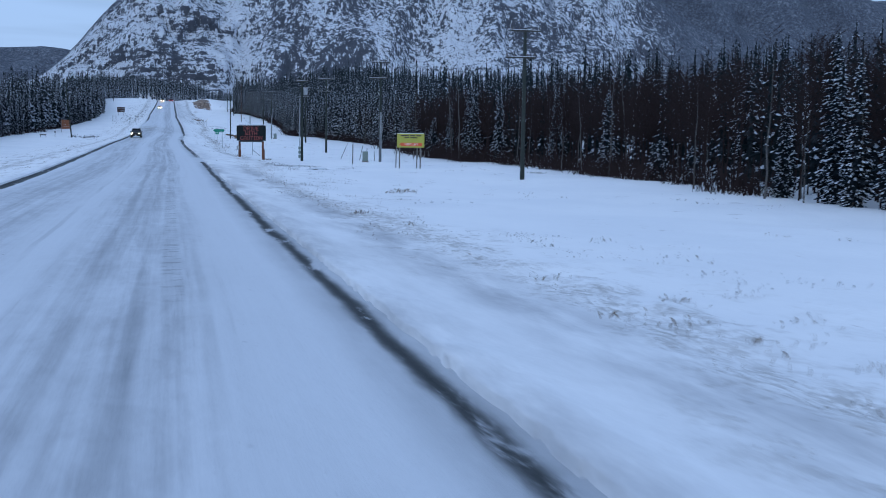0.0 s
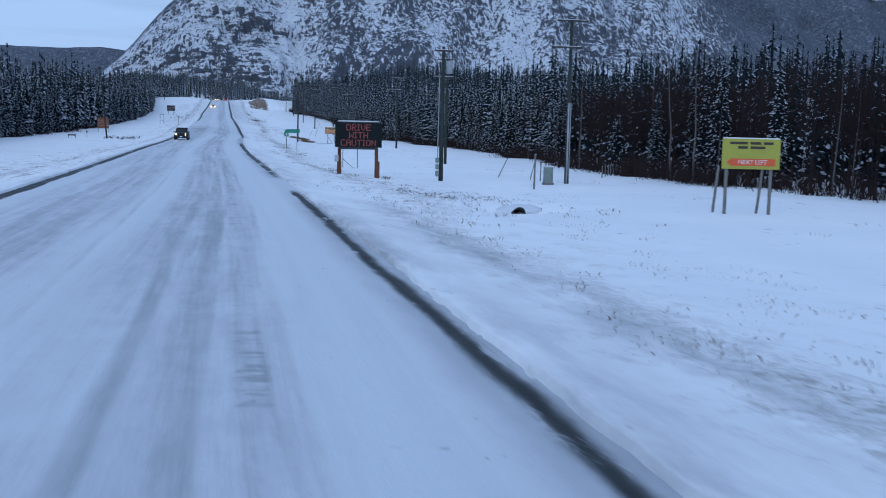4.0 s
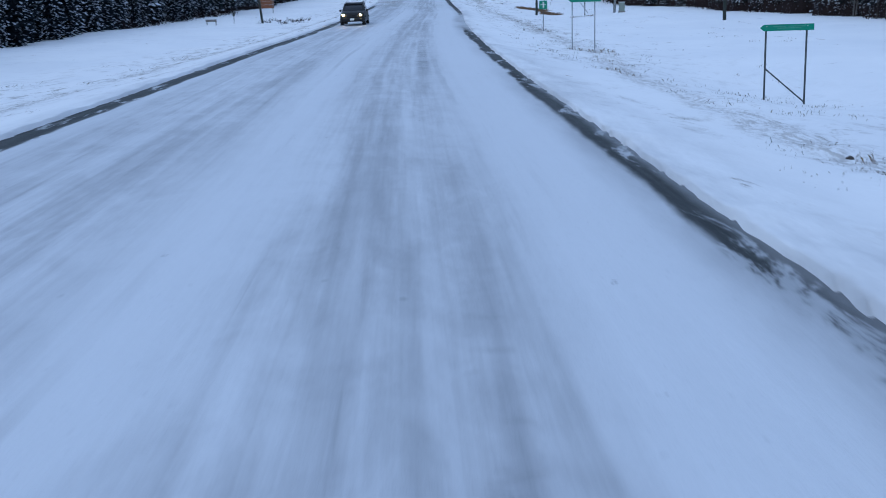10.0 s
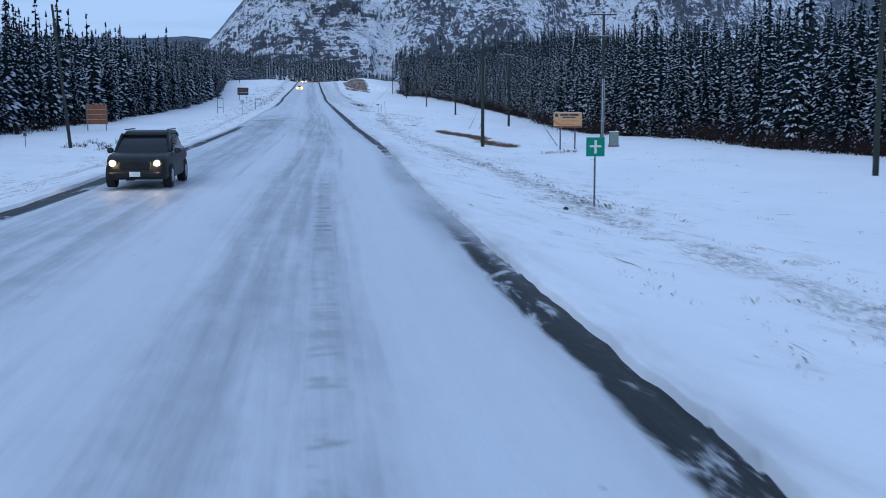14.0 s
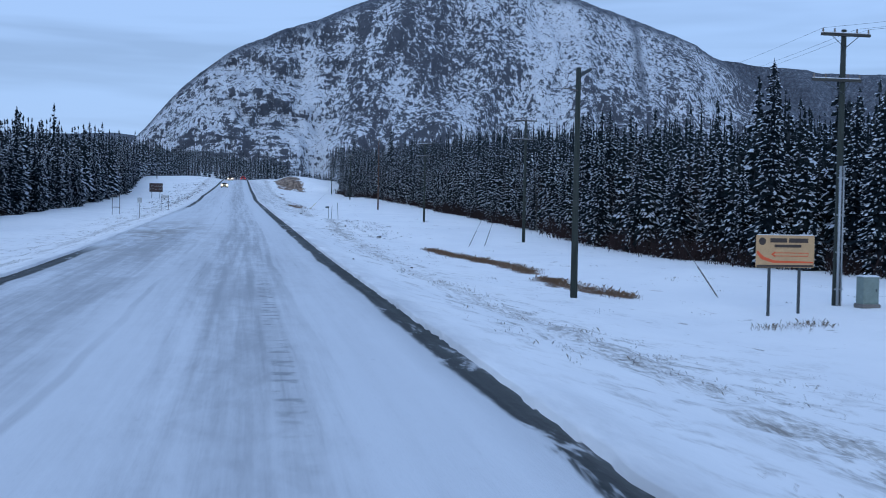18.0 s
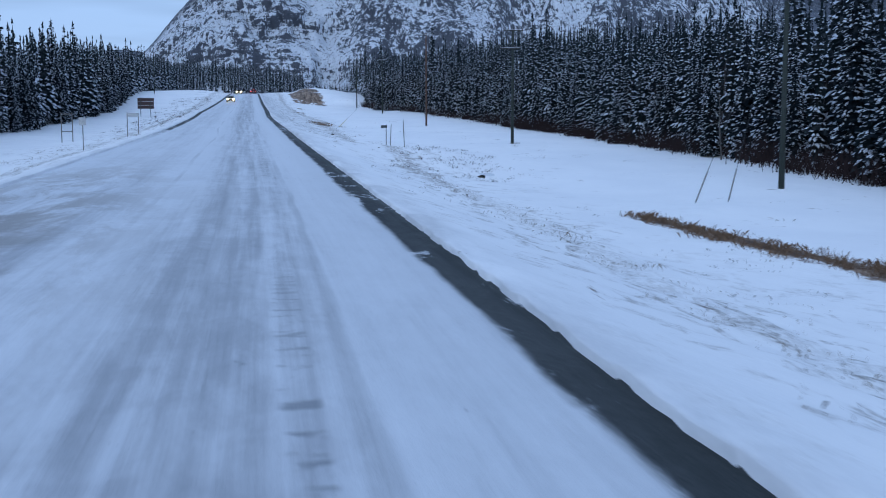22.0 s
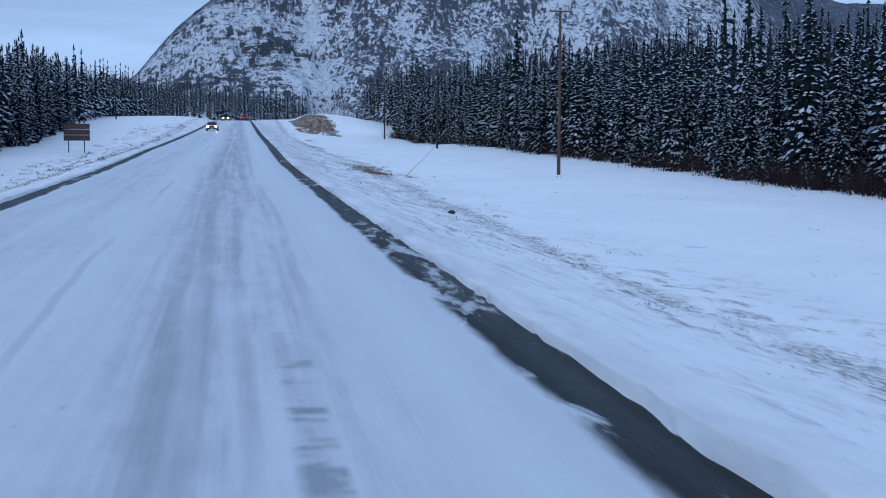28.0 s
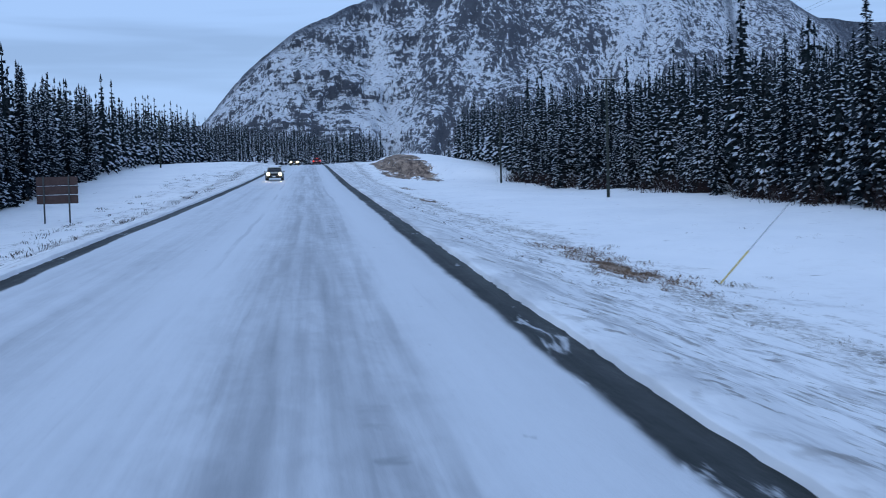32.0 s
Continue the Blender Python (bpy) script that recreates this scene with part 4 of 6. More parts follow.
def bough_spruce(seed, height, levels, per_level, radius):
    """A near spruce crown: drooping boughs with side twigs, and a small tent of snow here and there on each."""
    rng = np.random.default_rng(seed)
    verts, faces, mats = [], [], []
    up = np.array([0.0, 0.0, 1.0])

    def leaf(a, b, side, width, mat, hang):
        n = len(verts)
        mid = a + 0.6 * (b - a)
        verts.extend([a, mid + side * width - up * hang, b, mid - side * width - up * hang])
        if mat:
            verts.append(mid + up * 0.03)
            faces.extend([(n, n + 1, n + 4), (n + 1, n + 2, n + 4), (n + 2, n + 3, n + 4), (n + 3, n, n + 4)])
            mats.extend([1] * 4)
        else:
            faces.extend([(n, n + 1, n + 2), (n, n + 2, n + 3)])
            mats.extend([0, 0])

    lop = rng.uniform(0, 6.28)
    for k in range(levels):
        f = (k + 0.5) / levels
        z = height * (0.03 + 0.95 * f ** 0.94)
        reach = radius * ((1 - f) ** 0.70 * (0.62 + 0.38 * min(1, f * 7)) * rng.uniform(0.72, 1.18)) + 0.13
        n = max(4, int(per_level * (1 - 0.5 * f)))
        start = rng.uniform(0, 6.28)
        for b in range(n):
            if rng.random() < 0.12:
                continue
            a = start + 6.283 * b / n + rng.uniform(-0.35, 0.35)
            length = reach * rng.uniform(0.55, 1.2) * (1 + 0.18 * math.cos(a - lop))
            d, side = np.array([math.cos(a), math.sin(a), 0]), np.array([-math.sin(a), math.cos(a), 0])
            root = up * (z + rng.uniform(-0.5, 0.5) * height / levels)
            sag = length * rng.uniform(0.15, 0.55) * (1.15 - 0.95 * f)
            tip = root + d * length - up * sag
            leaf(root, tip, side, 0.10 * length + 0.05, 0, 0.06 + 0.10 * length)
            for t in range(3):
                g = rng.uniform(0.25, 0.9)
                s = 1 if t % 2 else -1
                at = root + d * length * g - up * sag * g
                out = d * 0.62 + side * s * 0.78
                ll = length * rng.uniform(0.28, 0.48) * (1.2 - 0.5 * g) + 0.08
                leaf(at, at + out * ll - up * (0.30 * ll + 0.03), np.array([-out[1], out[0], 0]), 0.20 * ll + 0.02, 0, 0.05 + 0.12 * ll)
            for t in range(3):
                if rng.random() < 0.86 - 0.35 * f:
                    g = rng.uniform(0.42, 0.92)
                    s = rng.uniform(-0.5, 0.5)
                    at = root + d * length * g - up * (sag * g - 0.035) + side * s * length * 0.3
                    ll = rng.uniform(0.12, 0.27) * (0.6 + 0.5 * length)
                    leaf(at, at + (d + side * s) * ll - up * (0.55 * ll), side, ll * rng.uniform(0.28, 0.55), 1, 0.02 + 0.25 * ll)
    for k in range(5):
        n = len(verts)
        z0, z1 = height * (0.04 + 0.17 * k), height * (0.04 + 0.17 * (k + 1) + 0.06)
        r0 = 0.36 * radius * (1 - 0.19 * k)
        for s in range(6):
            a = s * 1.0472 + k
            verts.append(np.array([r0 * math.cos(a), r0 * math.sin(a), z0 + 0.3 * math.sin(3 * a)]))
        verts.append(np.array([0, 0, z1 + 0.3]))
        faces.extend([(n + s, n + (s + 1) % 6, n + 6) for s in range(6)])
        mats.extend([0] * 6)
    n = len(verts)
    for s in range(5):
        a = s * 1.257
        verts.append(np.array([0.13 * math.cos(a), 0.13 * math.sin(a), height * 0.985 - 0.8]))
    verts.append(np.array([0, 0, height + 0.05]))
    faces.extend([(n + s, n + (s + 1) % 5, n + 5) for s in range(5)])
    mats.extend([0] * 5)
    return [tuple(v) for v in verts], faces, mats


SPRUCES = []
for k, (h, r) in enumerate([(10.5, 1.5), (12.0, 1.6), (9.0, 1.6), (13.5, 1.45), (11.0, 1.35), (7.0, 1.5), (4.2, 1.3)]):
    v, f, m = bough_spruce(100 + k, h, int(h * 3.6), 11, r)
    SPRUCES.append((h, mesh_of("crown", v, f, [NEEDLES, BOUGH_SNOW], m), trunk_bm(h * 0.9, 0.05 + h * 0.009)))

TRUNKS = []
for h, crown_me, bm in SPRUCES:
    t = bpy.data.meshes.new("trunk")
    bm.to_mesh(t)
    bm.free()
    t.materials.append(BARK)
    TRUNKS.append(t)


def spruce(kind, x, y, scale, turn, group, label):
    e = new("spruce_tree")
    e.matrix_world = pose(x, y, spot_z(x, y) - 0.05, 0, 0, turn) @ Matrix.Scale(scale, 4)
    tagged(e, label, "tree", group)
    for name, me in (("trunk", TRUNKS[kind]), ("crown", SPRUCES[kind][1])):
        o = new(name, me)
        o.parent = e


TREES_R = [(-40, 31), (45, 33), (72, 34.5), (100, 37), (118, 38), (135, 36), (175, 38), (240, 43), (300, 41), (320, 37), (345, 36.5), (390, 40), (440, 42), (500, 43), (560, 40), (600, 37), (640, 36), (700, 41), (780, 43), (900, 46)]
TREES_L = [(100, -40), (212, -38), (290, -41), (330, -37), (400, -33), (450, -30.5), (510, -30), (560, -30), (600, -32), (660, -35), (700, -36), (780, -32), (900, -26)]
STAND = [(0, 0.64), (120, 0.68), (180, 0.86), (250, 1.0), (340, 0.93), (500, 0.98), (560, 1.05), (900, 1.0)]
STAND_WEST = [(100, 1.15), (330, 1.12), (450, 1.13), (560, 1.1), (700, 1.04), (900, 1.0)]
rng = np.random.default_rng(77)
front, back = [], []
for side, rows, y0, y1 in ((1, TREES_R, 20, 775), (-1, TREES_L, 110, 900)):
    y = float(y0)
    while y < y1:
        edge = float(table(y, rows)) + rng.normal(0, 0.7) * side
        front.append((side, edge, y + rng.uniform(-0.6, 0.6)))
        y += rng.uniform(1.7, 3.1) * (1.35 if y > 620 else 1)
    for lane in range(1, 8):
        gap = 2.1 if lane < 4 else 3.3
        y = float(y0)
        while y < y1 + 12:
            back.append((side, float(table(y, rows)) + side * (lane * 2.3 + rng.uniform(-1.2, 1.2)), y + rng.uniform(-1, 1), lane))
            y += gap * rng.uniform(0.75, 1.35) * (1.3 if y > 640 else 1)
# the wood that closes the valley past the crest
for k in range(900):
    f = rng.random()
    back.append((0, -45 + 125 * f + rng.uniform(-28, 8), 846 + 300 * f + rng.uniform(0, 70), 6))
for k in range(280):
    back.append((0, rng.uniform(-50, 28), rng.uniform(842, 935), 6))
# the wooded slope that climbs away east of the road
for k in range(1700):
    y = rng.uniform(25, 1010)
    back.append((1, float(table(min(y, 900), TREES_R)) + 22 + 85 * rng.random(), y, 20))
for k in range(220):
    back.append((-1, -62 - 150 * rng.random() ** 1.2, rng.uniform(100, 960), 30))
    back.append((1, 66 + 150 * rng.random() ** 1.2, rng.uniform(20, 960), 30))
near = [t for t in front if 30 < t[2] < 640 and not (t[0] > 0 and 82 < t[2] < 185 and rng.random() < 0.66)]
rng.shuffle(near)
near = sorted(near[:296], key=lambda t: t[2])
chosen = {tuple(t) for t in map(tuple, near)}
for side, x, y in near:
    kind = int(rng.choice([0, 1, 2, 3, 4, 5, 6], p=[0.2, 0.2, 0.17, 0.13, 0.14, 0.1, 0.06]))
    s = rng.uniform(0.74, 1.14) * (float(table(y, STAND_WEST)) if side < 0 else float(table(y, STAND)))
    side_name = "spruces east of the road" if side > 0 else "spruces west of the road"
    label = "small snow-laden spruce at the forest edge" if kind > 4 else "tall narrow spruce with snow on its branches"
    spruce(kind, float(x), float(y), float(s), float(rng.uniform(0, 360)), side_name, label)

DEEP_KINDS = [spruce_arrays(200 + k, h, 12, 5, 1.6, 1, 1.0, 1.9) for k, h in enumerate((9.5, 11.5, 13.0, 12.0, 14.5))]
FAR_KINDS = [spruce_arrays(300 + k, h, 16, 7, 1.6, 1, 1.0, 1.45) for k, h in enumerate((9.5, 11.5, 13.0, 12.0, 14.5))]
OUTER_KINDS = [spruce_arrays(600 + k, h, 7, 5, 1.9, 1, 0.8) for k, h in enumerate((9.5, 11.0, 12.0))]
SLOPE_KINDS = [spruce_arrays(500 + k, h, 9, 5, 1.7, 1, 0.9) for k, h in enumerate((9.5, 11.5, 13.0, 12.0))]
MID_KINDS = [spruce_arrays(400 + k, h, 22, 7, 1.55, 2, 1.0, 0.95) for k, h in enumerate((9.0, 11.0, 12.5, 13.5))]


def forest(name, spots, label):
    """One joined mesh of many spruces."""
    V, F, M, n = [], [], [], 0
    for side, x, y, lane in spots:
        kinds = OUTER_KINDS if lane == 30 else SLOPE_KINDS if lane == 20 or (side > 0 and y < 190) else DEEP_KINDS if lane > 3 or y > 660 or (side < 0 and lane > 1) else MID_KINDS if lane == 1 and side > 0 else FAR_KINDS
        v, f, m = kinds[int(rng.integers(len(kinds)))]
        a, s = rng.uniform(0, 6.28), rng.uniform(0.72, 1.14) * (float(table(y, STAND_WEST)) if side < 0 else float(table(y, STAND)))
        if rng.random() < 0.035:
            s *= 1.25 if side > 0 else 1.1
        c, sn = math.cos(a), math.sin(a)
        w = np.stack([v[:, 0] * c - v[:, 1] * sn, v[:, 0] * sn + v[:, 1] * c, v[:, 2]], 1) * s
        base = spot_z(x, y)
        V.append(w + (x, y, base))
        F.append(f + n)
        M.append(m)
        n += len(v)
    V, F, M = np.concatenate(V), np.concatenate(F), np.concatenate(M)
    me = bpy.data.meshes.new(name)
    me.vertices.add(len(V))
    me.vertices.foreach_set("co", V.astype(np.float32).ravel())
    me.loops.add(F.size)
    me.loops.foreach_set("vertex_index", F.astype(np.int32).ravel())
    me.polygons.add(len(F))
    me.polygons.foreach_set("loop_start", np.arange(0, F.size, 3, dtype=np.int32))
    me.materials.append(NEEDLES_FAR)
    me.materials.append(BOUGH_SNOW)
    me.polygons.foreach_set("material_index", M.astype(np.int32))
    me.update(calc_edges=True)
    return tagged(new(name, me), label, "forest", kind="stuff")


rest = [(s, x, y, 1) for s, x, y in front if (s, x, y) not in chosen and (s < 0 or y > 185)]
back = [t for t in back if not (t[0] > 0 and t[2] < 190 and t[3] < 4 and rng.random() < 0.55)]
forest("spruce_forest_east", [t for t in back + rest if t[0] > 0], "dense dark spruce forest dusted with snow")
forest("spruce_forest_west", [t for t in back + rest if t[0] < 0], "dense dark spruce forest dusted with snow")
forest("spruce_forest_beyond_crest", [t for t in back if t[0] == 0], "far spruce forest at the foot of the mountain")


# ---- power poles ----
def power_pole(x, y, height, wood, arms, label, pipe=0.0, lean=0.0, turn=0.0, transformer=False):
    """A round timber pole with crossarms, insulators and, on some, a steel conduit up its side."""
    p = thing("utility_pole", x, y, spot_z(x, y), label, "utility pole", "poles along the road", turn)
    p.matrix_world = pose(x, y, spot_z(x, y), 0, lean, turn)
    part("pole", rod((0, 0, -0.6), (0, 0, height), 0.17, 0.11, 14), wood, p, smooth=True)
    part("pole_cap", rod((0, 0, height), (0, 0, height + 0.05), 0.12, 0.05, 12), STEEL, p)
    for drop, half, shift in arms:
        arm = part("crossarm", box(2 * half, 0.10, 0.12, (shift, -0.16, height - drop), 0.012), ARM_WOOD, p, "dark snow-topped timber crossarm")
        part("arm_snow", box(2 * half - 0.06, 0.09, 0.04, (shift, -0.16, height - drop + 0.082), 0.015), TREE_SNOW, arm)
        for k in (-0.92, -0.45, 0.45, 0.92):
            part("insulator", rod((shift + k * half, -0.16, height - drop + 0.06), (shift + k * half, -0.16, height - drop + 0.26), 0.05, 0.03, 8), CERAMIC, arm)
        for s in (-1, 1):
            part("brace", rod((shift + s * half * 0.55, -0.14, height - drop - 0.04), (0, -0.13, height - drop - 0.55), 0.018, sides=6), DARK_STEEL, p)
    if pipe:
        for s, r in ((-0.06, 0.06), (0.09, 0.035)):
            part("conduit", rod((s, -0.24, -0.1), (s, -0.20, pipe), r, sides=10), STEEL, p, "pale steel conduit", True)
        for k in range(4):
            part("conduit_clamp", box(0.36, 0.08, 0.05, (0.0, -0.21, 0.7 + k * (pipe - 1.2) / 3), 0.008), STEEL, p)
    if transformer:
        can = part("transformer_can", rod((0.42, -0.1, height - 1.9), (0.42, -0.1, height - 1.0), 0.24, 0.24, 16), STEEL, p, "grey transformer can", True)
        part("bushing", rod((0.42, -0.1, height - 1.0), (0.42, -0.1, height - 0.75), 0.05, 0.03, 8), CERAMIC, can)
        for k in range(3):
            part("meter_box", box(0.26, 0.2, 0.34, (-0.30, -0.14, 0.55 + 0.48 * k), 0.02), CABINET, p)
        part("riser_pipe", rod((-0.30, -0.12, 0.3), (-0.26, -0.10, height - 2.2), 0.035, sides=8), STEEL, p, "", True)
    return p, height


TWO = [(0.22, 1.12, 0.0), (2.12, 1.12, -0.35)]
LINE = [
    (25.1, 80.7, 10.9, POLE_GREEN, TWO, 0), (24.7, 136.5, 12.0, POLE_GREEN, TWO, 5.9), (24.0, 179.7, 11.5, POLE_GREEN, TWO, 0), (28.4, 245.0, 11.7, POLE_GREEN, TWO, 0),
    (25.0, 288.0, 11.6, POLE_GREEN, TWO, 5.9), (28.5, 356.0, 12.4, POLE_GREEN, TWO, 0), (29.0, 422.0, 12.4, POLE_GREEN, TWO, 0), (30.2, 491.9, 15.4, POLE_BROWN, [(0.3, 1.1, 0.0)], 0),
    (31.1, 564.4, 12.4, POLE_GREEN, [(0.25, 1.1, 0.0)], 0), (31.6, 633.6, 12.0, POLE_GREEN, [(0.25, 1.1, 0.0)], 0),
]
tops = []
for x, y, h, wood, arms, pipe in LINE:
    tone = "reddish-brown" if wood is POLE_BROWN else "dark weathered"
    count = "two crossarms" if len(arms) > 1 else "one crossarm"
    power_pole(x, y, h, wood, arms, f"{tone} timber power pole with {count}" + (" and a pale conduit" if pipe else ""), pipe)
    tops.append((x, y, spot_z(x, y) + h))
power_pole(15.4, 137.0, 9.6, POLE_GREEN, [(0.3, 0.7, 0.0)], "dark timber pole with a transformer can and meter boxes", transformer=True)
power_pole(-23.2, 302.5, 13.5, POLE_GREEN, [], "leaning bare dark timber pole in the snow", lean=-5.0)
power_pole(-31.5, 606.0, 11.5, POLE_GREEN, [(0.3, 0.9, 0.0)], "dark timber power pole before the spruces")
power_pole(-29.5, 690.0, 11.5, POLE_GREEN, [(0.3, 0.9, 0.0)], "dark timber power pole before the spruces")
stub, sh = power_pole(15.36, 294.3, 10.6, POLE_GREEN, [], "dark green treated pole with a slanted end bracket")
part("end_bracket", rod((0.05, 0, sh - 0.35), (0.75, 0.5, sh + 0.02), 0.10, 0.07, 8), DARK_STEEL, stub)
part("strain_insulator", rod((-0.05, -0.1, sh - 1.05), (-0.85, -0.5, sh - 1.0), 0.03, 0.03, 8), CERAMIC, stub)


def overhead_wire(a, b, sag):
    cu = bpy.data.curves.new("overhead_wire", "CURVE")
    cu.dimensions, cu.bevel_depth, cu.bevel_resolution = "3D", 0.005, 1
    sp = cu.splines.new("POLY")
    sp.points.add(12)
    for k in range(13):
        f = k / 12
        q = Vector(a).lerp(Vector(b), f)
        sp.points[k].co = (q.x, q.y, q.z - sag * 4 * f * (1 - f), 1)
    tmp = bpy.data.objects.new("overhead_wire", cu)
    scene.collection.objects.link(tmp)
    bpy.context.view_layer.update()
    me = bpy.data.meshes.new_from_object(tmp)
    bpy.data.objects.remove(tmp)
    me.materials.clear()
    me.materials.append(WIRE)
    tagged(new("overhead_wire", me), "thin black overhead wire between poles", "wire", "overhead wires")


for (x0, y0, z0), (x1, y1, z1) in zip([(24.5, 20.0, 11.5)] + tops, tops):
    for s in (-1.0, 0.5, 1.0):
        overhead_wire((x0 + s, y0 - 0.16, z0 + 0.04), (x1 + s, y1 - 0.16, z1 + 0.04), 1.1)


def guy_wire(x, y, top, guard=2.4, label="guarded guy wire anchored in the snow"):
    a, b = Vector((x, y, spot_z(x, y) - 0.05)), Vector(top)
    d = (b - a).normalized()
    g = thing("guy_wire", *a, label, "guy wire", "guy wires")
    part("strand", rod((0, 0, 0), b - a, 0.012, sides=6), WIRE, g)
    part("guard", rod(d * 0.15, d * (0.15 + guard), 0.035, sides=8), GUARD if y > 400 else GREY_WOOD, g, "faded yellow plastic guard" if y > 400 else "grey weathered guard")
    part("anchor_rod", rod(-0.3 * d, 0.25 * d, 0.025, sides=6), STEEL, g)


for x, y, k in ((15.2, 489.0, 7), (22.0, 351.8, 5), (23.4, 351.1, 5), (20.6, 141.0, 1), (22.6, 139.0, 1)):
    guy_wire(x, y, (tops[k][0] - 0.05, tops[k][1], tops[k][2] - 0.9), 1.7)
guy_wire(22.4, 294.1, (15.4, 294.3, spot_z(15.36, 294.3) + 9.8), 1.7)


# ---- road signs ----
def panel(sign, w, h, z, material, name="panel", y=-0.06, x=0.0):
    return part(name, box(w, 0.03, h, (x, y, z), 0.008), material, sign)


def bars(parent, w, z, rows, material, h=0.07, x=0.0, y=-0.085, name="text_bar"):
    """Rows of plain bars in place of writing that cannot be read; each row lists the share of the width of its words."""
    for k, row in enumerate(rows):
        total = sum(row) + 0.05 * (len(row) - 1)
        at = -total / 2
        for share in row:
            part(name, box(w * share, 0.012, h, (x + w * (at + share / 2), y, z - k * h * 1.7), 0.003), material, parent)
            at += share + 0.05


def cap_snow(parent, w, z, d=0.07, y=-0.05, h=0.05):
    part("snow_cap", box(w, d, h, (0, y, z), 0.018), TREE_SNOW, parent, "strip of snow on top")


# message board
def message_board():
    w, h, base = 3.35, 1.78, 1.95
    s = thing("message_board", 9.65, 139.4, spot_z(9.65, 139.4), "black electronic message board on brown timber legs", "road sign", turn=-3)
    s.matrix_world = pose(9.65, 139.4, -2.1, 0, 0, -3)
    case = part("case", box(w, 0.55, h, (0, 0, base + h / 2), 0.03), SIGN_BACK, s, "flat black steel case")
    for sx, sz, at in ((w + 0.06, 0.07, (0, -0.29, base + h - 0.03)), (w + 0.06, 0.07, (0, -0.29, base + 0.03))):
        part("rim", box(sx, 0.06, sz, at, 0.01), BLACK, case)
    for sgn in (-1, 1):
        part("rim", box(0.07, 0.06, h, (sgn * w / 2, -0.29, base + h / 2), 0.01), BLACK, case)
    part("roof_plate", box(w * 0.92, 0.62, 0.05, (0.0, 0, base + h + 0.045), 0.01), DARK_STEEL, s)
    part("snow_cap", box(w * 0.88, 0.58, 0.09, (0.0, 0, base + h + 0.11), 0.035), TREE_SNOW, s, "slab of snow on the roof")
    part("beam", box(w * 0.84, 0.22, 0.16, (0, 0, base - 0.08), 0.015), DARK_STEEL, s)
    for sgn in (-1, 1):
        leg = part("leg", box(0.24, 0.24, base + 0.5, (sgn * 1.36, 0.05, base / 2 - 0.3), 0.015), POST_WOOD, s, "reddish-brown stained timber leg")
        part("leg_sleeve", box(0.30, 0.34, 1.35, (sgn * 1.40 + 0.04, 0.05, 0.25), 0.02), POST_WOOD, leg)
    part("control_box", box(0.30, 0.22, 0.48, (-1.56, -0.16, 1.12), 0.03), STEEL, s, "pale control cabinet strapped to a leg")
    part("cable", rod((-1.42, -0.14, 1.36), (-1.32, -0.14, 1.95), 0.02, sides=6), BLACK, s)
    part("antenna", rod((-0.35, 0, base + h), (-0.35, 0, base + h + 0.4), 0.012, sides=6), DARK_STEEL, s)
    # letters of lamps, five by seven dots
    glyphs = {"D": "11110 10001 10001 10001 10001 10001 11110", "R": "11110 10001 10001 11110 10100 10010 10001", "I": "111 010 010 010 010 010 111", "V": "10001 10001 10001 10001 10001 01010 00100", "E": "11111 10000 10000 11110 10000 10000 11111", "W": "10001 10001 10001 10101 10101 11011 10001", "T": "11111 00100 00100 00100 00100 00100 00100", "H": "10001 10001 10001 11111 10001 10001 10001", "C": "01111 10000 10000 10000 10000 10000 01111", "A": "01110 10001 10001 11111 10001 10001 10001", "U": "10001 10001 10001 10001 10001 10001 01110", "O": "01110 10001 10001 10001 10001 10001 01110", "N": "10001 11001 10101 10101 10011 10001 10001"}
    pitch = 0.066
    for row, text in enumerate(("DRIVE", "WITH", "CAUTION")):
        cells, at = [], 0
        for ch in text:
            g = glyphs[ch].split()
            cells.append((ch, [(at + i, j) for j, line in enumerate(g) for i, c in enumerate(line) if c == "1"]))
            at += len(g[0]) + 1
        for ch, dots in cells:
            bm = bmesh.new()
            for i, j in dots:
                cx, cz = (i - (at - 1) / 2 + 0.5) * pitch, base + h - 0.14 - row * 0.56 - j * pitch
                m = Matrix.Translation((cx, -0.282, cz)) @ Matrix.Diagonal((pitch * 1.02, 0.012, pitch * 1.02, 1))
                bmesh.ops.create_cube(bm, size=1, matrix=m)
            part("lamp_letter", bm, LED, case, f"red-orange lamp letter {ch}")


message_board()


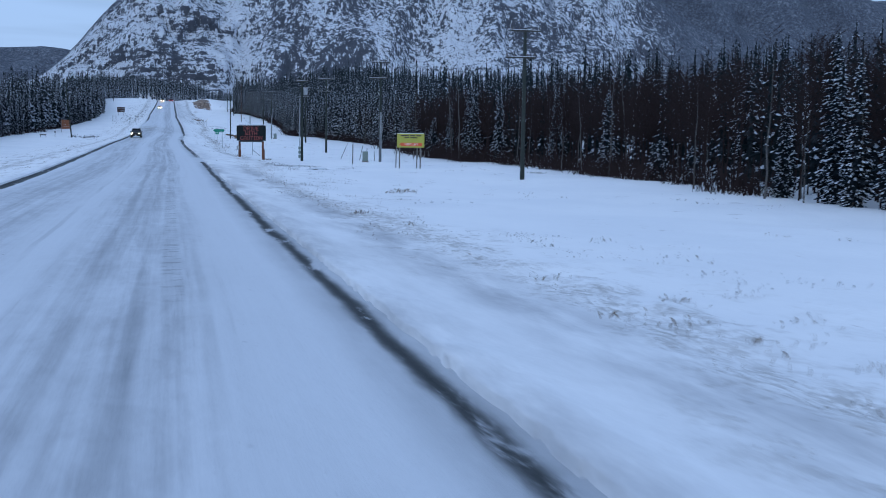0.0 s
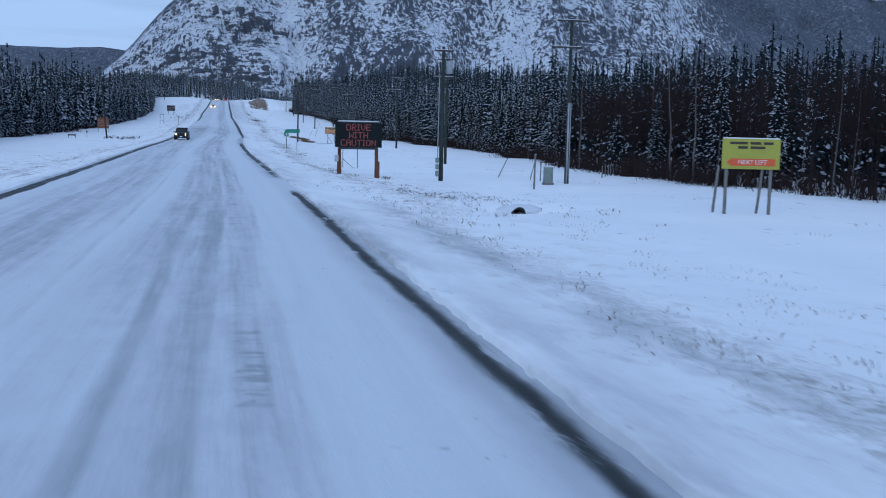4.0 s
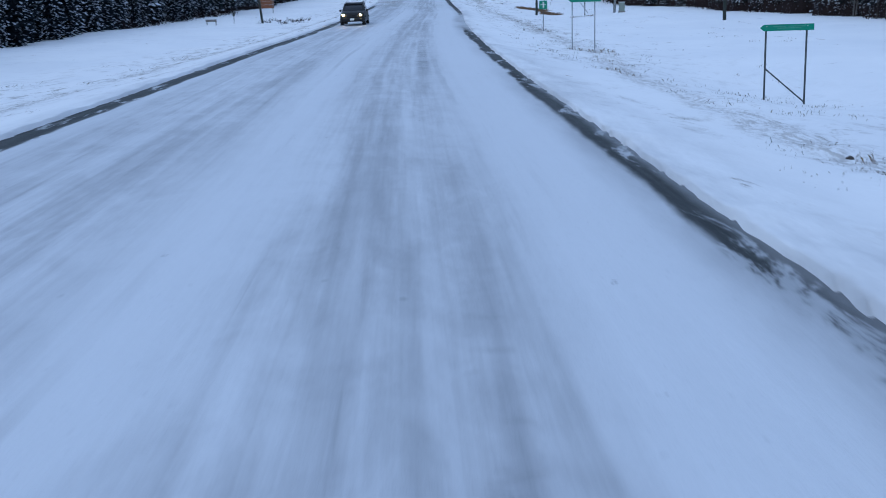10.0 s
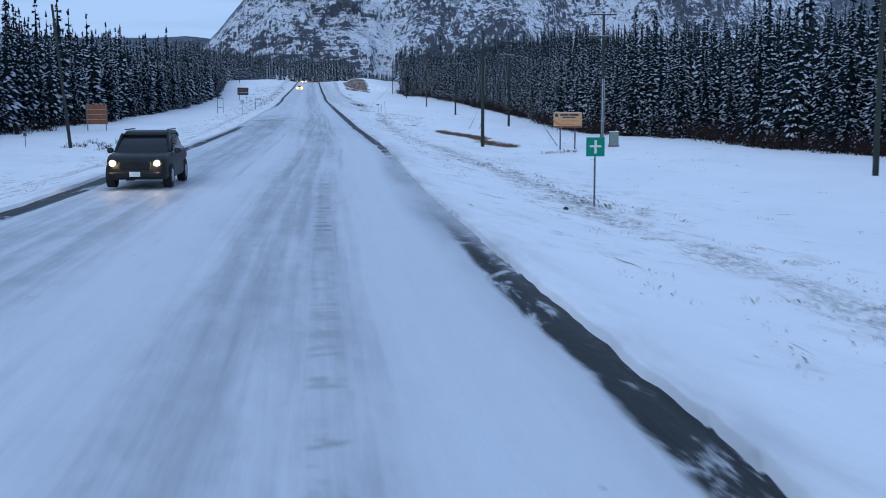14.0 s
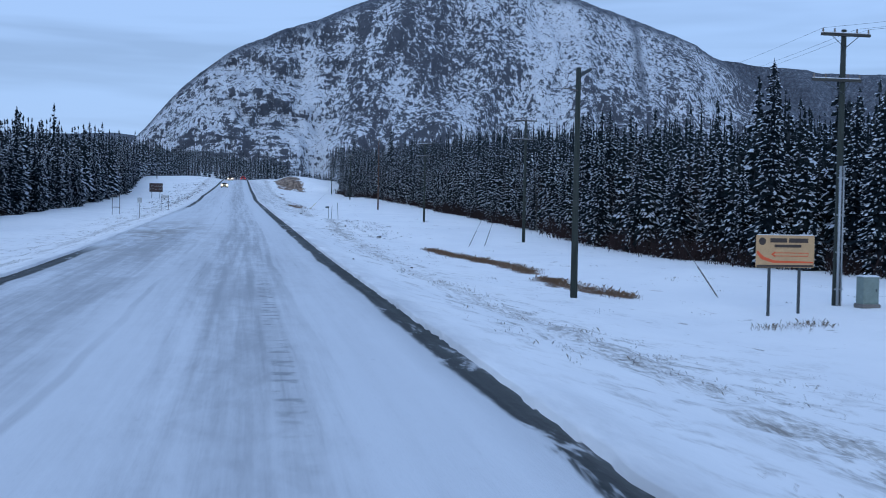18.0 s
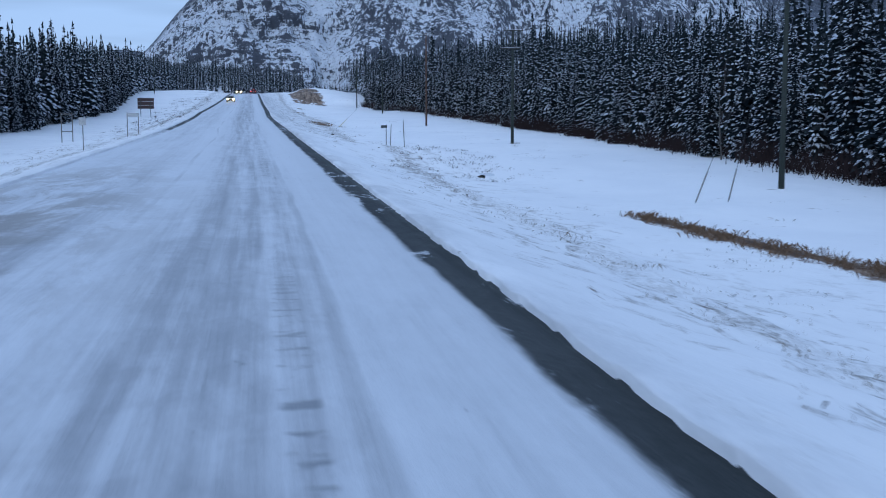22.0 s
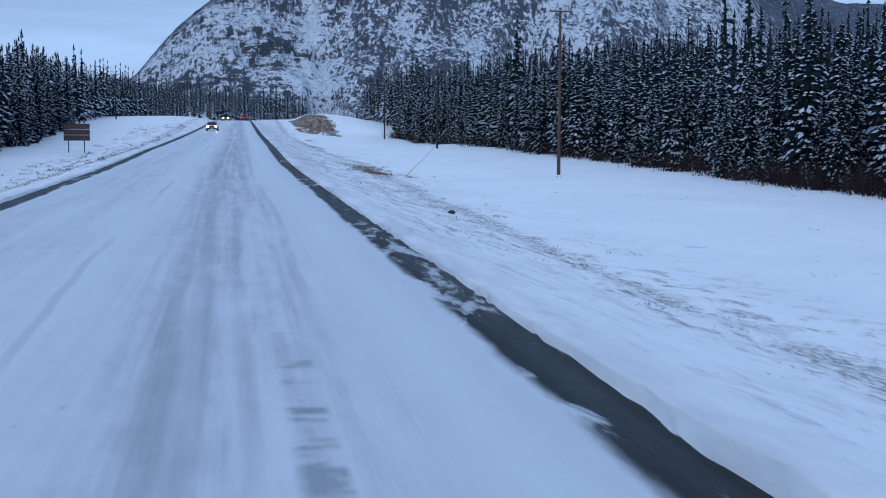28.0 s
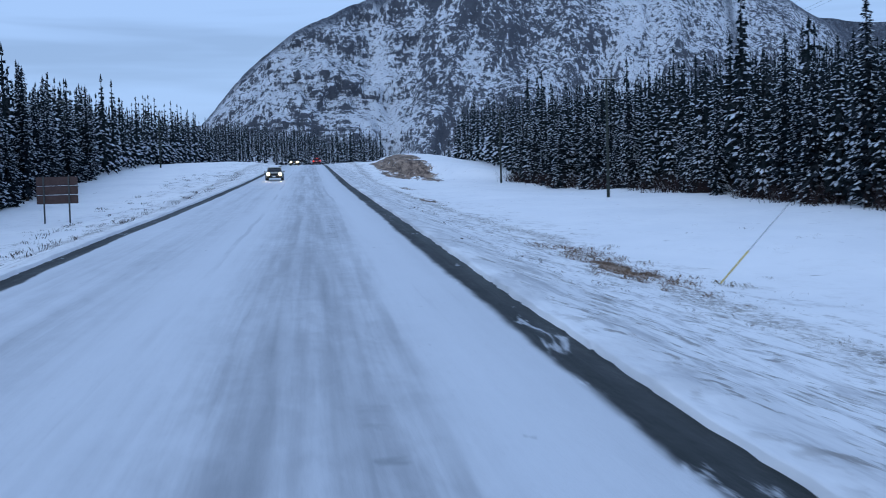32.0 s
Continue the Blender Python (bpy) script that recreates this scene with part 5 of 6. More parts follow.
def yellow_sign():
    x, y = 20.25, 97.4
    s = thing("yellow_sign", x, y, spot_z(x, y), "yellow wayside sign with a red arrow, snow along its top", "road sign", turn=-6)
    g = spot_z(x, y)
    lo, hi = 0.36 - g, 1.55 - g
    panel(s, 2.35, hi - lo, (lo + hi) / 2, YELLOW)
    cap_snow(s, 2.3, hi + 0.02)
    bars(s, 2.0, hi - 0.17, [(0.36, 0.22, 0.2), (0.2, 0.3)], SIGN_TEXT, 0.10)
    mz = lo + 0.27
    part("arrow_panel", outline([(-1.0, mz), (-0.78, mz + 0.17), (-0.78, mz + 0.14), (0.98, mz + 0.14), (0.98, mz - 0.14), (-0.78, mz - 0.14), (-0.78, mz - 0.17)], 0.012, (0, -0.082, 0)), SIGN_RED, s, "red arrow plate pointing to the road")
    words("NEXT LEFT", 0.24, SIGN_WHITE, s, (0.06, -0.092, mz), "white letters NEXT LEFT")
    for sx in (-0.95, 0.85):
        part("post", box(0.11, 0.11, hi + 0.4, (sx, 0.02, hi / 2 - 0.25), 0.01), GREY_WOOD, s)
        part("brace_post", box(0.09, 0.09, lo + 0.5, (sx - 0.25, 0.5, lo / 2 - 0.1), 0.01, Matrix.Rotation(0.25, 4, "X")), GREY_WOOD, s)


yellow_sign()


def arrow_board(w, h):
    return [(-w / 2, 0), (-w / 2 + h * 0.6, h / 2), (w / 2, h / 2), (w / 2, -h / 2), (-w / 2 + h * 0.6, -h / 2)]


def arrow_sign(x, y, w, h, top, wide, label, ground=None, brace=False, snow=True, turn=0.0):
    """A green finger-shaped board that points to the road, on two steel posts."""
    g = spot_z(x, y) if ground is None else ground
    s = thing("arrow_sign", x, y, g, label, "road sign", turn=turn)
    z = top - g - h / 2
    part("board", outline(arrow_board(w, h), 0.035, (0, -0.07, z)), SIGN_GREEN, s, "green arrow-shaped board")
    bars(s, w * 0.8, z + h * 0.18, [(0.3, 0.4), (0.55,)], SIGN_PALE, h * 0.16, x=0.08, y=-0.092)
    if snow:
        part("snow_cap", box(w * 0.35, 0.08, 0.03, (-w * 0.15, -0.06, z + h / 2 + 0.01), 0.012), TREE_SNOW, s, "clump of snow on top")
    for sx in (-wide / 2, wide / 2):
        part("post", rod((sx, 0, -0.3), (sx, 0, top - g - 0.02), 0.036, sides=10), STEEL if not brace else DARK_STEEL, s, smooth=True)
        part("bolt", rod((sx, -0.10, z + h * 0.2), (sx, -0.08, z + h * 0.2), 0.02, sides=6), STEEL, s)
    if brace:
        part("brace", rod((-wide / 2, -0.02, (top - g) * 0.46), (wide / 2, -0.02, 0.08), 0.028, sides=8), DARK_STEEL, s)


arrow_sign(8.3, 197.0, 1.88, 0.43, 0.40, 1.22, "green arrow sign on two grey steel posts")
arrow_sign(13.3, 177.6, 2.05, 0.24, -0.74, 1.55, "narrow green arrow sign on a braced post frame", brace=True, snow=False)


def cross_sign():
    x, y = 9.35, 228.0
    g = spot_z(x, y)
    s = thing("green_square_sign", x, y, g, "small green square sign with a white cross symbol", "road sign")
    z = -0.7 - g
    panel(s, 0.66, 0.66, z, SIGN_GREEN, "panel", -0.05)
    part("symbol", box(0.40, 0.012, 0.07, (0, -0.072, z + 0.02), 0.004), SIGN_WHITE, s)
    part("symbol", box(0.08, 0.014, 0.46, (0, -0.073, z), 0.004), SIGN_WHITE, s)
    part("post", rod((0, 0, -0.3), (0, 0, z + 0.3), 0.032, sides=8), DARK_STEEL, s)


cross_sign()


def helicopter_sign():
    x, y = 21.35, 285.5
    g = spot_z(x, y)
    s = thing("orange_sign", x, y, g, "pale orange business sign with a red outlined arrow", "road sign")
    lo, hi = -1.32 - g, -0.05 - g
    mid = (lo + hi) / 2
    panel(s, 2.48, hi - lo, mid, SIGN_ORANGE)
    cap_snow(s, 2.4, hi + 0.015, h=0.035)
    part("emblem", rod((-0.98, -0.082, hi - 0.24), (-0.98, -0.074, hi - 0.24), 0.15, sides=20), SIGN_TEXT, s, "dark round emblem")
    bars(s, 1.7, hi - 0.20, [(0.42, 0.48)], SIGN_TEXT, 0.17, x=0.15)
    bars(s, 1.5, hi - 0.42, [(0.75,)], SIGN_TEXT, 0.11, x=0.1)
    az = mid - 0.12
    part("arrow", outline([(-0.60, az), (-0.42, az + 0.13), (-0.42, az + 0.075), (0.98, az + 0.075), (0.98, az - 0.075), (-0.42, az - 0.075), (-0.42, az - 0.13)], 0.012, (0, -0.080, 0)), SIGN_RED, s, "red outlined arrow")
    part("arrow_inner", outline([(-0.50, az), (-0.40, az + 0.06), (-0.40, az + 0.045), (0.95, az + 0.045), (0.95, az - 0.045), (-0.40, az - 0.045), (-0.40, az - 0.06)], 0.012, (0, -0.088, 0)), SIGN_ORANGE, s)
    sweep = [(-1.2, mid + 0.05), (-0.9, mid - 0.22), (-0.45, mid - 0.36), (1.2, mid - 0.40), (1.2, mid - 0.46), (-0.5, mid - 0.46), (-1.0, mid - 0.32), (-1.2, mid - 0.10)]
    part("stripe", outline(sweep, 0.010, (0, -0.078, 0)), SIGN_RED, s, "curved red stripe")
    part("footer", box(2.4, 0.012, 0.08, (0, -0.08, lo + 0.06), 0.003), SIGN_TEXT, s)
    for sx in (-0.62, 0.66):
        part("post", box(0.10, 0.10, hi + 0.4, (sx, 0.02, hi / 2 - 0.25), 0.01), DARK_STEEL, s)


helicopter_sign()


def plank_sign(x, y, w, lo, hi, posts, material, label, turn=0.0, planks=3):
    g = spot_z(x, y)
    s = thing("plank_sign", x, y, g, label, "road sign", turn=turn)
    h = (hi - lo) / planks
    for k in range(planks):
        part("plank", box(w, 0.06, h - 0.05, (0, 0.06, lo - g + h * (k + 0.5)), 0.012), material, s)
        part("snow_line", box(w * 0.96, 0.05, 0.025, (0, 0.0, lo - g + h * k - 0.012), 0.008), TREE_SNOW, s, "thread of snow on a joint")
    for sx in posts:
        part("post", box(0.12, 0.12, hi - g + 0.4, (sx, -0.05, (hi - g) / 2 - 0.15), 0.012), GREY_WOOD if planks > 3 else DARK_STEEL, s)
        part("back_rail", box(0.08, 0.05, hi - lo - 0.1, (sx, 0.12, (hi + lo) / 2 - g), 0.01), GREY_WOOD, s)


plank_sign(-20.15, 545.0, 3.3, 2.85, 5.10, (-1.05, 0.95), SIGN_BROWN, "dark brown plank sign on two posts in the snow")
plank_sign(-27.8, 343.0, 2.7, -2.05, 0.55, (-1.15, 1.15), plain("orange_brown_boards", (0.26, 0.10, 0.045), 0.7, vary=0.4), "orange-brown board sign before the spruces", 8.0, 4)


def ladder_frame(x, y):
    g = spot_z(x, y)
    s = thing("sign_frame", x, y, g, "empty grey sign frame with two posts", "sign frame")
    for sx in (-0.55, 0.55):
        part("post", box(0.09, 0.09, 3.4, (sx, 0, 1.4), 0.01), GREY_WOOD, s)
    for k, z in enumerate((1.1, 2.9)):
        part("rail", box(1.2, 0.05, 0.10, (0, -0.07, z), 0.008), GREY_WOOD, s)


def small_sign(x, y, h, w, ph, label, material=STEEL, posts=(0.0,), lean=0.0):
    g = spot_z(x, y)
    s = thing("small_sign", x, y, g, label, "road sign")
    s.matrix_world = pose(x, y, g, 0, lean, 0)
    part("panel", box(w, 0.02, ph, (0, -0.045, h - ph / 2), 0.006), material, s)
    for sx in posts:
        part("post", rod((sx, 0, -0.3), (sx, 0, h + 0.02), 0.035, sides=8), GREY_WOOD, s)


ladder_frame(-18.0, 424.0)
small_sign(-11.8, 390.0, 2.5, 0.55, 0.6, "small grey sign plate on a single post")
small_sign(-9.9, 409.0, 2.1, 0.95, 0.35, "grey back of a sign on two thin posts", STEEL, (-0.5, 0.5))
small_sign(-27.0, 301.0, 1.35, 0.3, 0.35, "small dark plate on a short post", DARK_STEEL)
small_sign(11.6, 393.3, 1.75, 0.5, 0.22, "short dark finger plate on a thin post", DARK_STEEL, (0.18,))


def marker_stake(x, y, h, lean, thick=0.035, label="thin dark marker stake leaning in the snow"):
    s = thing("marker_stake", x, y, spot_z(x, y), label, "stake", "marker stakes")
    s.matrix_world = pose(x, y, spot_z(x, y), 0, lean, 0)
    part("stick", rod((0, 0, -0.3), (0, 0, h), thick, thick * 0.8, 8), GREY_WOOD, s)
    part("cap", rod((0, 0, h), (0, 0, h + 0.03), thick * 1.1, thick * 0.6, 8), TREE_SNOW, s)


marker_stake(12.15, 393.6, 2.0, 2.5)
marker_stake(12.5, 387.4, 2.1, -2.5)
marker_stake(20.2, 129.0, 2.3, 0.5, 0.07, "grey timber post standing in the snow")
marker_stake(23.6, 139.6, 1.5, 1.0, 0.05, "short reddish timber post in the snow")
marker_stake(24.8, 141.0, 1.1, -2.0, 0.05, "short reddish timber post in the snow")


def cabinet(x, y, w, d, h, label):
    g = spot_z(x, y)
    s = thing("utility_cabinet", x, y, g, label, "utility cabinet")
    part("plinth", box(w + 0.12, d + 0.12, 0.3, (0, 0, 0.0), 0.02), GREY_WOOD, s)
    part("body", box(w, d, h, (0, 0, 0.12 + h / 2), 0.02), CABINET, s)
    part("door", box(w * 0.86, 0.02, h * 0.86, (0, -d / 2 - 0.008, 0.12 + h / 2), 0.006), CABINET, s)
    part("handle", box(0.03, 0.03, 0.12, (w * 0.3, -d / 2 - 0.03, 0.15 + h / 2), 0.006), DARK_STEEL, s)
    part("snow_cap", box(w + 0.02, d + 0.02, 0.07, (0, 0, 0.15 + h), 0.03), TREE_SNOW, s, "cushion of snow on the lid")


cabinet(22.3, 133.0, 0.58, 0.5, 1.12, "grey-green utility cabinet with a snow cap")
cabinet(25.75, 286.8, 0.70, 0.6, 1.15, "grey-green utility cabinet beside a pole")


def culvert(x, y, r, z, label):
    """A corrugated pipe that juts from a mound of snow towards the walker's side."""
    s = thing("culvert", x, y, z, label, "culvert", turn=-19)
    bm = bmesh.new()
    rings = []
    for yy, rr in [(0.7, r + 0.012), (-0.3, r + 0.012), (-0.3, r - 0.02)] + [(-0.3 + 0.06 * j, r - 0.02 - 0.012 * (j % 2)) for j in range(1, 40)]:
        rings.append([bm.verts.new((rr * math.cos(a), yy, rr * math.sin(a))) for a in np.arange(28) * 6.28319 / 28])
    for a, b in zip(rings, rings[1:]):
        for i in range(28):
            bm.faces.new((a[i], b[i], b[(i + 1) % 28], a[(i + 1) % 28]))
    bm.faces.new(rings[-1])
    # matt black stands in for the shade inside the pipe
    part("pipe", bm, BLACK, s, "corrugated pipe, black for its dark inside", True)
    hood = bmesh.new()
    bmesh.ops.create_uvsphere(hood, u_segments=32, v_segments=16, radius=1, matrix=Matrix.Translation((0, 1.45, -r * 0.7)) @ Matrix.Diagonal((r * 4.6, 1.35, r * 2.0, 1)))
    for v in hood.verts:
        v.co += Vector((0, 0, 0.05 * noise.noise(v.co * 3)))
    bmesh.ops.delete(hood, geom=[f for f in hood.faces if math.hypot(f.calc_center_median().x, f.calc_center_median().z) < r * 1.0 and f.calc_center_median().y < 1.2], context="FACES")
    part("snow_hood", hood, TREE_SNOW, s, "mound of snow over the pipe", True)
    lip = bmesh.new()
    bmesh.ops.create_uvsphere(lip, u_segments=16, v_segments=8, radius=1, matrix=Matrix.Translation((0, -0.38, -r * 1.0)) @ Matrix.Diagonal((r * 1.2, 0.25, r * 0.32, 1)))
    part("snow_lip", lip, TREE_SNOW, s, "snow on the lower lip", True)


culvert(12.97, 105.3, 0.31, -2.20, "corrugated culvert mouth under the driveway, black for its dark inside")
culvert(16.26, 376.0, 0.33, -3.22, "half-buried dark culvert mouth in the ditch")


def low_bench(x, y):
    s = thing("bench", x, y, spot_z(x, y), "low grey bench-like barrier in the snow", "bench", turn=-20)
    part("plank", box(1.7, 0.10, 0.30, (0, 0, 0.62), 0.015), GREY_WOOD, s)
    part("snow_cap", box(1.66, 0.10, 0.05, (0, 0, 0.79), 0.02), TREE_SNOW, s)
    for sx in (-0.7, 0.7):
        part("leg", box(0.10, 0.10, 0.8, (sx, 0.09, 0.2), 0.01), GREY_WOOD, s)


low_bench(-29.3, 295.6)


def wire_fence(x0, y0, x1, y1, n):
    """A low field fence: round posts with two strands."""
    s = thing("wire_fence", x0, y0, spot_z(x0, y0), "low grey post-and-wire fence before the trees", "fence")
    o = Vector((x0, y0, spot_z(x0, y0)))
    last = None
    for k in range(n):
        f = k / (n - 1)
        x, y = x0 + (x1 - x0) * f, y0 + (y1 - y0) * f
        q = Vector((x, y, spot_z(x, y))) - o
        part("post", rod(q + Vector((0, 0, -0.3)), q + Vector((0.03 * (k % 3), 0, 1.05)), 0.05, 0.045, 8), GREY_WOOD, s)
        if last is not None:
            for hgt in (0.45, 0.9):
                part("strand", rod(last + Vector((0, 0, hgt)), q + Vector((0, 0, hgt)), 0.012, sides=5), WIRE, s)
        last = q


wire_fence(31.0, 147.0, 38.5, 163.0, 9)


# ---- vehicles ----
def loft(sections, rounding=0.10, seg=3):
    """A closed hull through rounded rectangles: rows of y, half width below, half width above, lower and upper height."""
    bm = bmesh.new()
    rings = []
    for y, wb, wt, z0, z1 in sections:
        ring, r = [], min(rounding, (z1 - z0) * 0.35, wb * 0.4)
        for cx, cz, a0 in ((wb, z0, -90), (wt, z1, 0), (-wt, z1, 90), (-wb, z0, 180)):
            ox, oz = cx - math.copysign(r, cx), cz - (r if cz == z1 else -r)
            for k in range(seg + 1):
                a = radians(a0 + 90 * k / seg)
                ring.append(bm.verts.new((ox + r * math.cos(a), y, oz + r * math.sin(a))))
        rings.append(ring)
    n = len(rings[0])
    for a, b in zip(rings, rings[1:]):
        for i in range(n):
            bm.faces.new((a[i], a[(i + 1) % n], b[(i + 1) % n], b[i]))
    bm.faces.new(rings[0][::-1])
    bm.faces.new(rings[-1])
    bmesh.ops.recalc_face_normals(bm, faces=bm.faces[:])
    return bm


def vehicle(name, x, y, turn, paint, label, category, tall=1.72, front_lit=True, tail_lit=False, lens=0.15):
    """A car that faces -y before it is turned, with its hull, glass, wheels, lamps and mirrors."""
    c = thing(name, x, y, float(road_z(y)) + 0.01, label, category, "cars on the road", turn)
    k = tall / 1.72
    part("body", loft([(-2.38, 0.72, 0.70, 0.34, 0.72 * k), (-2.28, 0.88, 0.84, 0.28, 0.92 * k), (-1.9, 0.95, 0.90, 0.26, 1.02 * k), (-0.95, 0.97, 0.92, 0.26, 1.08 * k), (0.9, 0.97, 0.93, 0.26, 1.10 * k), (1.9, 0.96, 0.91, 0.28, 1.10 * k), (2.3, 0.90, 0.86, 0.34, 1.02 * k), (2.38, 0.82, 0.80, 0.40, 0.95 * k)], 0.12), paint, c, smooth=True)
    part("cabin_glass", loft([(-1.05, 0.86, 0.80, 1.00 * k, 1.08 * k), (-0.45, 0.87, 0.72, 1.02 * k, 1.56 * k), (0.1, 0.88, 0.70, 1.02 * k, 1.64 * k), (1.55, 0.88, 0.70, 1.02 * k, 1.62 * k), (2.1, 0.86, 0.74, 1.02 * k, 1.25 * k)], 0.08), GLASS, c, "dark tinted glass", True)
    part("roof", loft([(-0.50, 0.70, 0.66, 1.55 * k, 1.60 * k), (0.1, 0.73, 0.68, 1.60 * k, 1.70 * k), (1.5, 0.73, 0.68, 1.58 * k, 1.69 * k), (1.85, 0.72, 0.68, 1.46 * k, 1.58 * k)], 0.04), paint, c, smooth=True)
    for s in (-1, 1):
        part("pillar", rod((s * 0.84, -1.02, 1.06 * k), (s * 0.70, -0.45, 1.60 * k), 0.045, sides=8), paint, c)
        part("roof_rail", rod((s * 0.66, -0.2, 1.74 * k), (s * 0.66, 1.5, 1.73 * k), 0.02, sides=6), DARK_STEEL, c)
        part("mirror", box(0.20, 0.12, 0.16, (s * 1.04, -0.72, 1.10 * k), 0.04), paint, c)
        lamp = part("headlight", loft([(-2.38, 0.13, 0.15, 0.70 * k, 0.84 * k), (-2.2, 0.20, 0.20, 0.66 * k, 0.90 * k)], 0.04), BLACK, c)
        lamp.location.x = s * 0.66
        # the wide default lens stands in for the glare around a lit headlight
        part("lens", rod((0, -2.44, 0.78 * k), (0, -2.36, 0.78 * k), lens, sides=14), HEADLIGHT if front_lit else GLASS, lamp, "bright headlight lens" if front_lit else "")
        tail = part("taillight", box(0.30, 0.06, 0.22, (s * 0.74, 2.37, 0.86 * k), 0.03), TAILLIGHT if tail_lit else SIGN_RED, c, "glowing red tail lamp" if tail_lit else "")
        for yy in (-1.48, 1.46):
            w = part("wheel", rod((s * 0.72, yy, 0.36), (s * 0.985, yy, 0.36), 0.36, 0.36, 24), TYRE, c, smooth=False)
            part("rim", rod((s * 0.975, yy, 0.36), (s * 0.995, yy, 0.36), 0.23, 0.20, 16), STEEL, w)
    part("grille", box(0.95, 0.05, 0.26, (0, -2.375, 0.70 * k), 0.03), BLACK, c)
    part("front_bumper", box(1.60, 0.14, 0.20, (0, -2.36, 0.42 * k), 0.05), BLACK, c)
    part("number_plate", box(0.32, 0.02, 0.15, (0, -2.44, 0.45 * k), 0.005), SIGN_WHITE, c)
    part("rear_bumper", box(1.60, 0.12, 0.22, (0, 2.36, 0.46 * k), 0.05), BLACK, c)
    part("rear_plate", box(0.32, 0.02, 0.15, (0, 2.41, 0.72 * k), 0.005), SIGN_WHITE, c)
    part("brake_lamp", box(0.4, 0.03, 0.04, (0, 1.88, 1.56 * k), 0.01), TAILLIGHT if tail_lit else SIGN_RED, c)
    return c


vehicle("black_car", -5.7, 226.5, -2.0, CAR_BLACK, "black sport utility car with its headlights on", "car", lens=0.085)
vehicle("pale_car", -3.4, 578.0, 0.0, CAR_SILVER, "pale oncoming car with bright headlights on", "car", 1.5)
vehicle("dark_car", -2.4, 704.0, 0.0, CAR_BLACK, "dark oncoming car at the crest with headlights on", "car", 1.6)
vehicle("red_car", 2.6, 722.0, 180.0, CAR_RED, "dark red car with glowing tail lamps", "car", 1.6, False, True)


# ---- bare trees, brush and dry grass ----
def stick_arrays(paths, sides=3):
    """Tapered sticks, each from a to b with two radii, as joined arrays."""
    V, F, n = [], [], 0
    for a, b, r0, r1 in paths:
        d = b - a
        d = d / (np.linalg.norm(d) + 1e-9)
        u = np.cross(d, (0.31, 0.87, 0.2))
        u /= np.linalg.norm(u)
        w = np.cross(d, u)
        for p, r in ((a, r0), (b, r1)):
            for k in range(sides):
                t = 6.28319 * k / sides
                V.append(p + r * (math.cos(t) * u + math.sin(t) * w))
        for k in range(sides):
            F.append((n + k, n + (k + 1) % sides, n + sides + (k + 1) % sides, n + sides + k))
        n += 2 * sides
    return V, F


def bare_paths(rng, height, spread, forks):
    paths, tip = [], np.zeros(3)
    stem = [np.zeros(3)]
    for k in range(6):
        stem.append(stem[-1] + np.array([rng.normal(0, 0.08), rng.normal(0, 0.08), height / 6]))
    r = 0.008 * height
    trunk = [(stem[k], stem[k + 1], r * (1 - k / 6.3), r * (1 - (k + 1) / 6.3)) for k in range(6)]
    for k in range(forks):
        f = rng.uniform(0.3, 0.98)
        i = min(5, int(f * 6))
        a = stem[i] + (stem[i + 1] - stem[i]) * (f * 6 - i)
        t = rng.uniform(0, 6.283)
        ln = spread * (1.15 - f) * rng.uniform(0.6, 1.3) + 0.2
        b = a + np.array([math.cos(t) * ln, math.sin(t) * ln, ln * rng.uniform(0.5, 1.3)])
        paths.append((a, b, 0.022 * (1.2 - f), 0.008))
        for j in range(5):
            g = rng.uniform(0.25, 1.0)
            c = a + (b - a) * g
            t2 = t + rng.uniform(-1.3, 1.3)
            l2 = ln * rng.uniform(0.25, 0.55)
            paths.append((c, c + np.array([math.cos(t2) * l2, math.sin(t2) * l2, l2 * rng.uniform(0.3, 1.2)]), 0.009, 0.004))
    return trunk, paths


rng = np.random.default_rng(909)
ASPENS = []
for h, sp, fk in ((9.0, 1.9, 26), (7.0, 1.6, 22), (10.5, 1.7, 30)):
    trunk, twigs = bare_paths(rng, h, sp, fk)
    v, f = stick_arrays(trunk, 7)
    v2, f2 = stick_arrays(twigs, 3)
    ASPENS.append((mesh_of("trunk", [tuple(p) for p in v], f, [PALE_BARK], smooth=True), mesh_of("crown", [tuple(p) for p in v2], f2, [TWIG])))
for k in range(64):
    y = rng.uniform(48, 262) if k < 50 else rng.uniform(300, 420)
    x = float(table(y, TREES_R)) + rng.uniform(-2.2, 2.5)
    kind = int(rng.integers(3))
    e = new("aspen_tree")
    e.matrix_world = pose(x, y, spot_z(x, y) - 0.05, rng.uniform(-4, 4), rng.uniform(-4, 4), rng.uniform(0, 360)) @ Matrix.Scale(float(rng.uniform(0.75, 1.15)), 4)
    tagged(e, "bare thin pale aspen at the forest edge", "tree", "bare aspens at the forest edge")
    for name, me in zip(("trunk", "crown"), ASPENS[kind]):
        o = new(name, me)
        o.parent = e


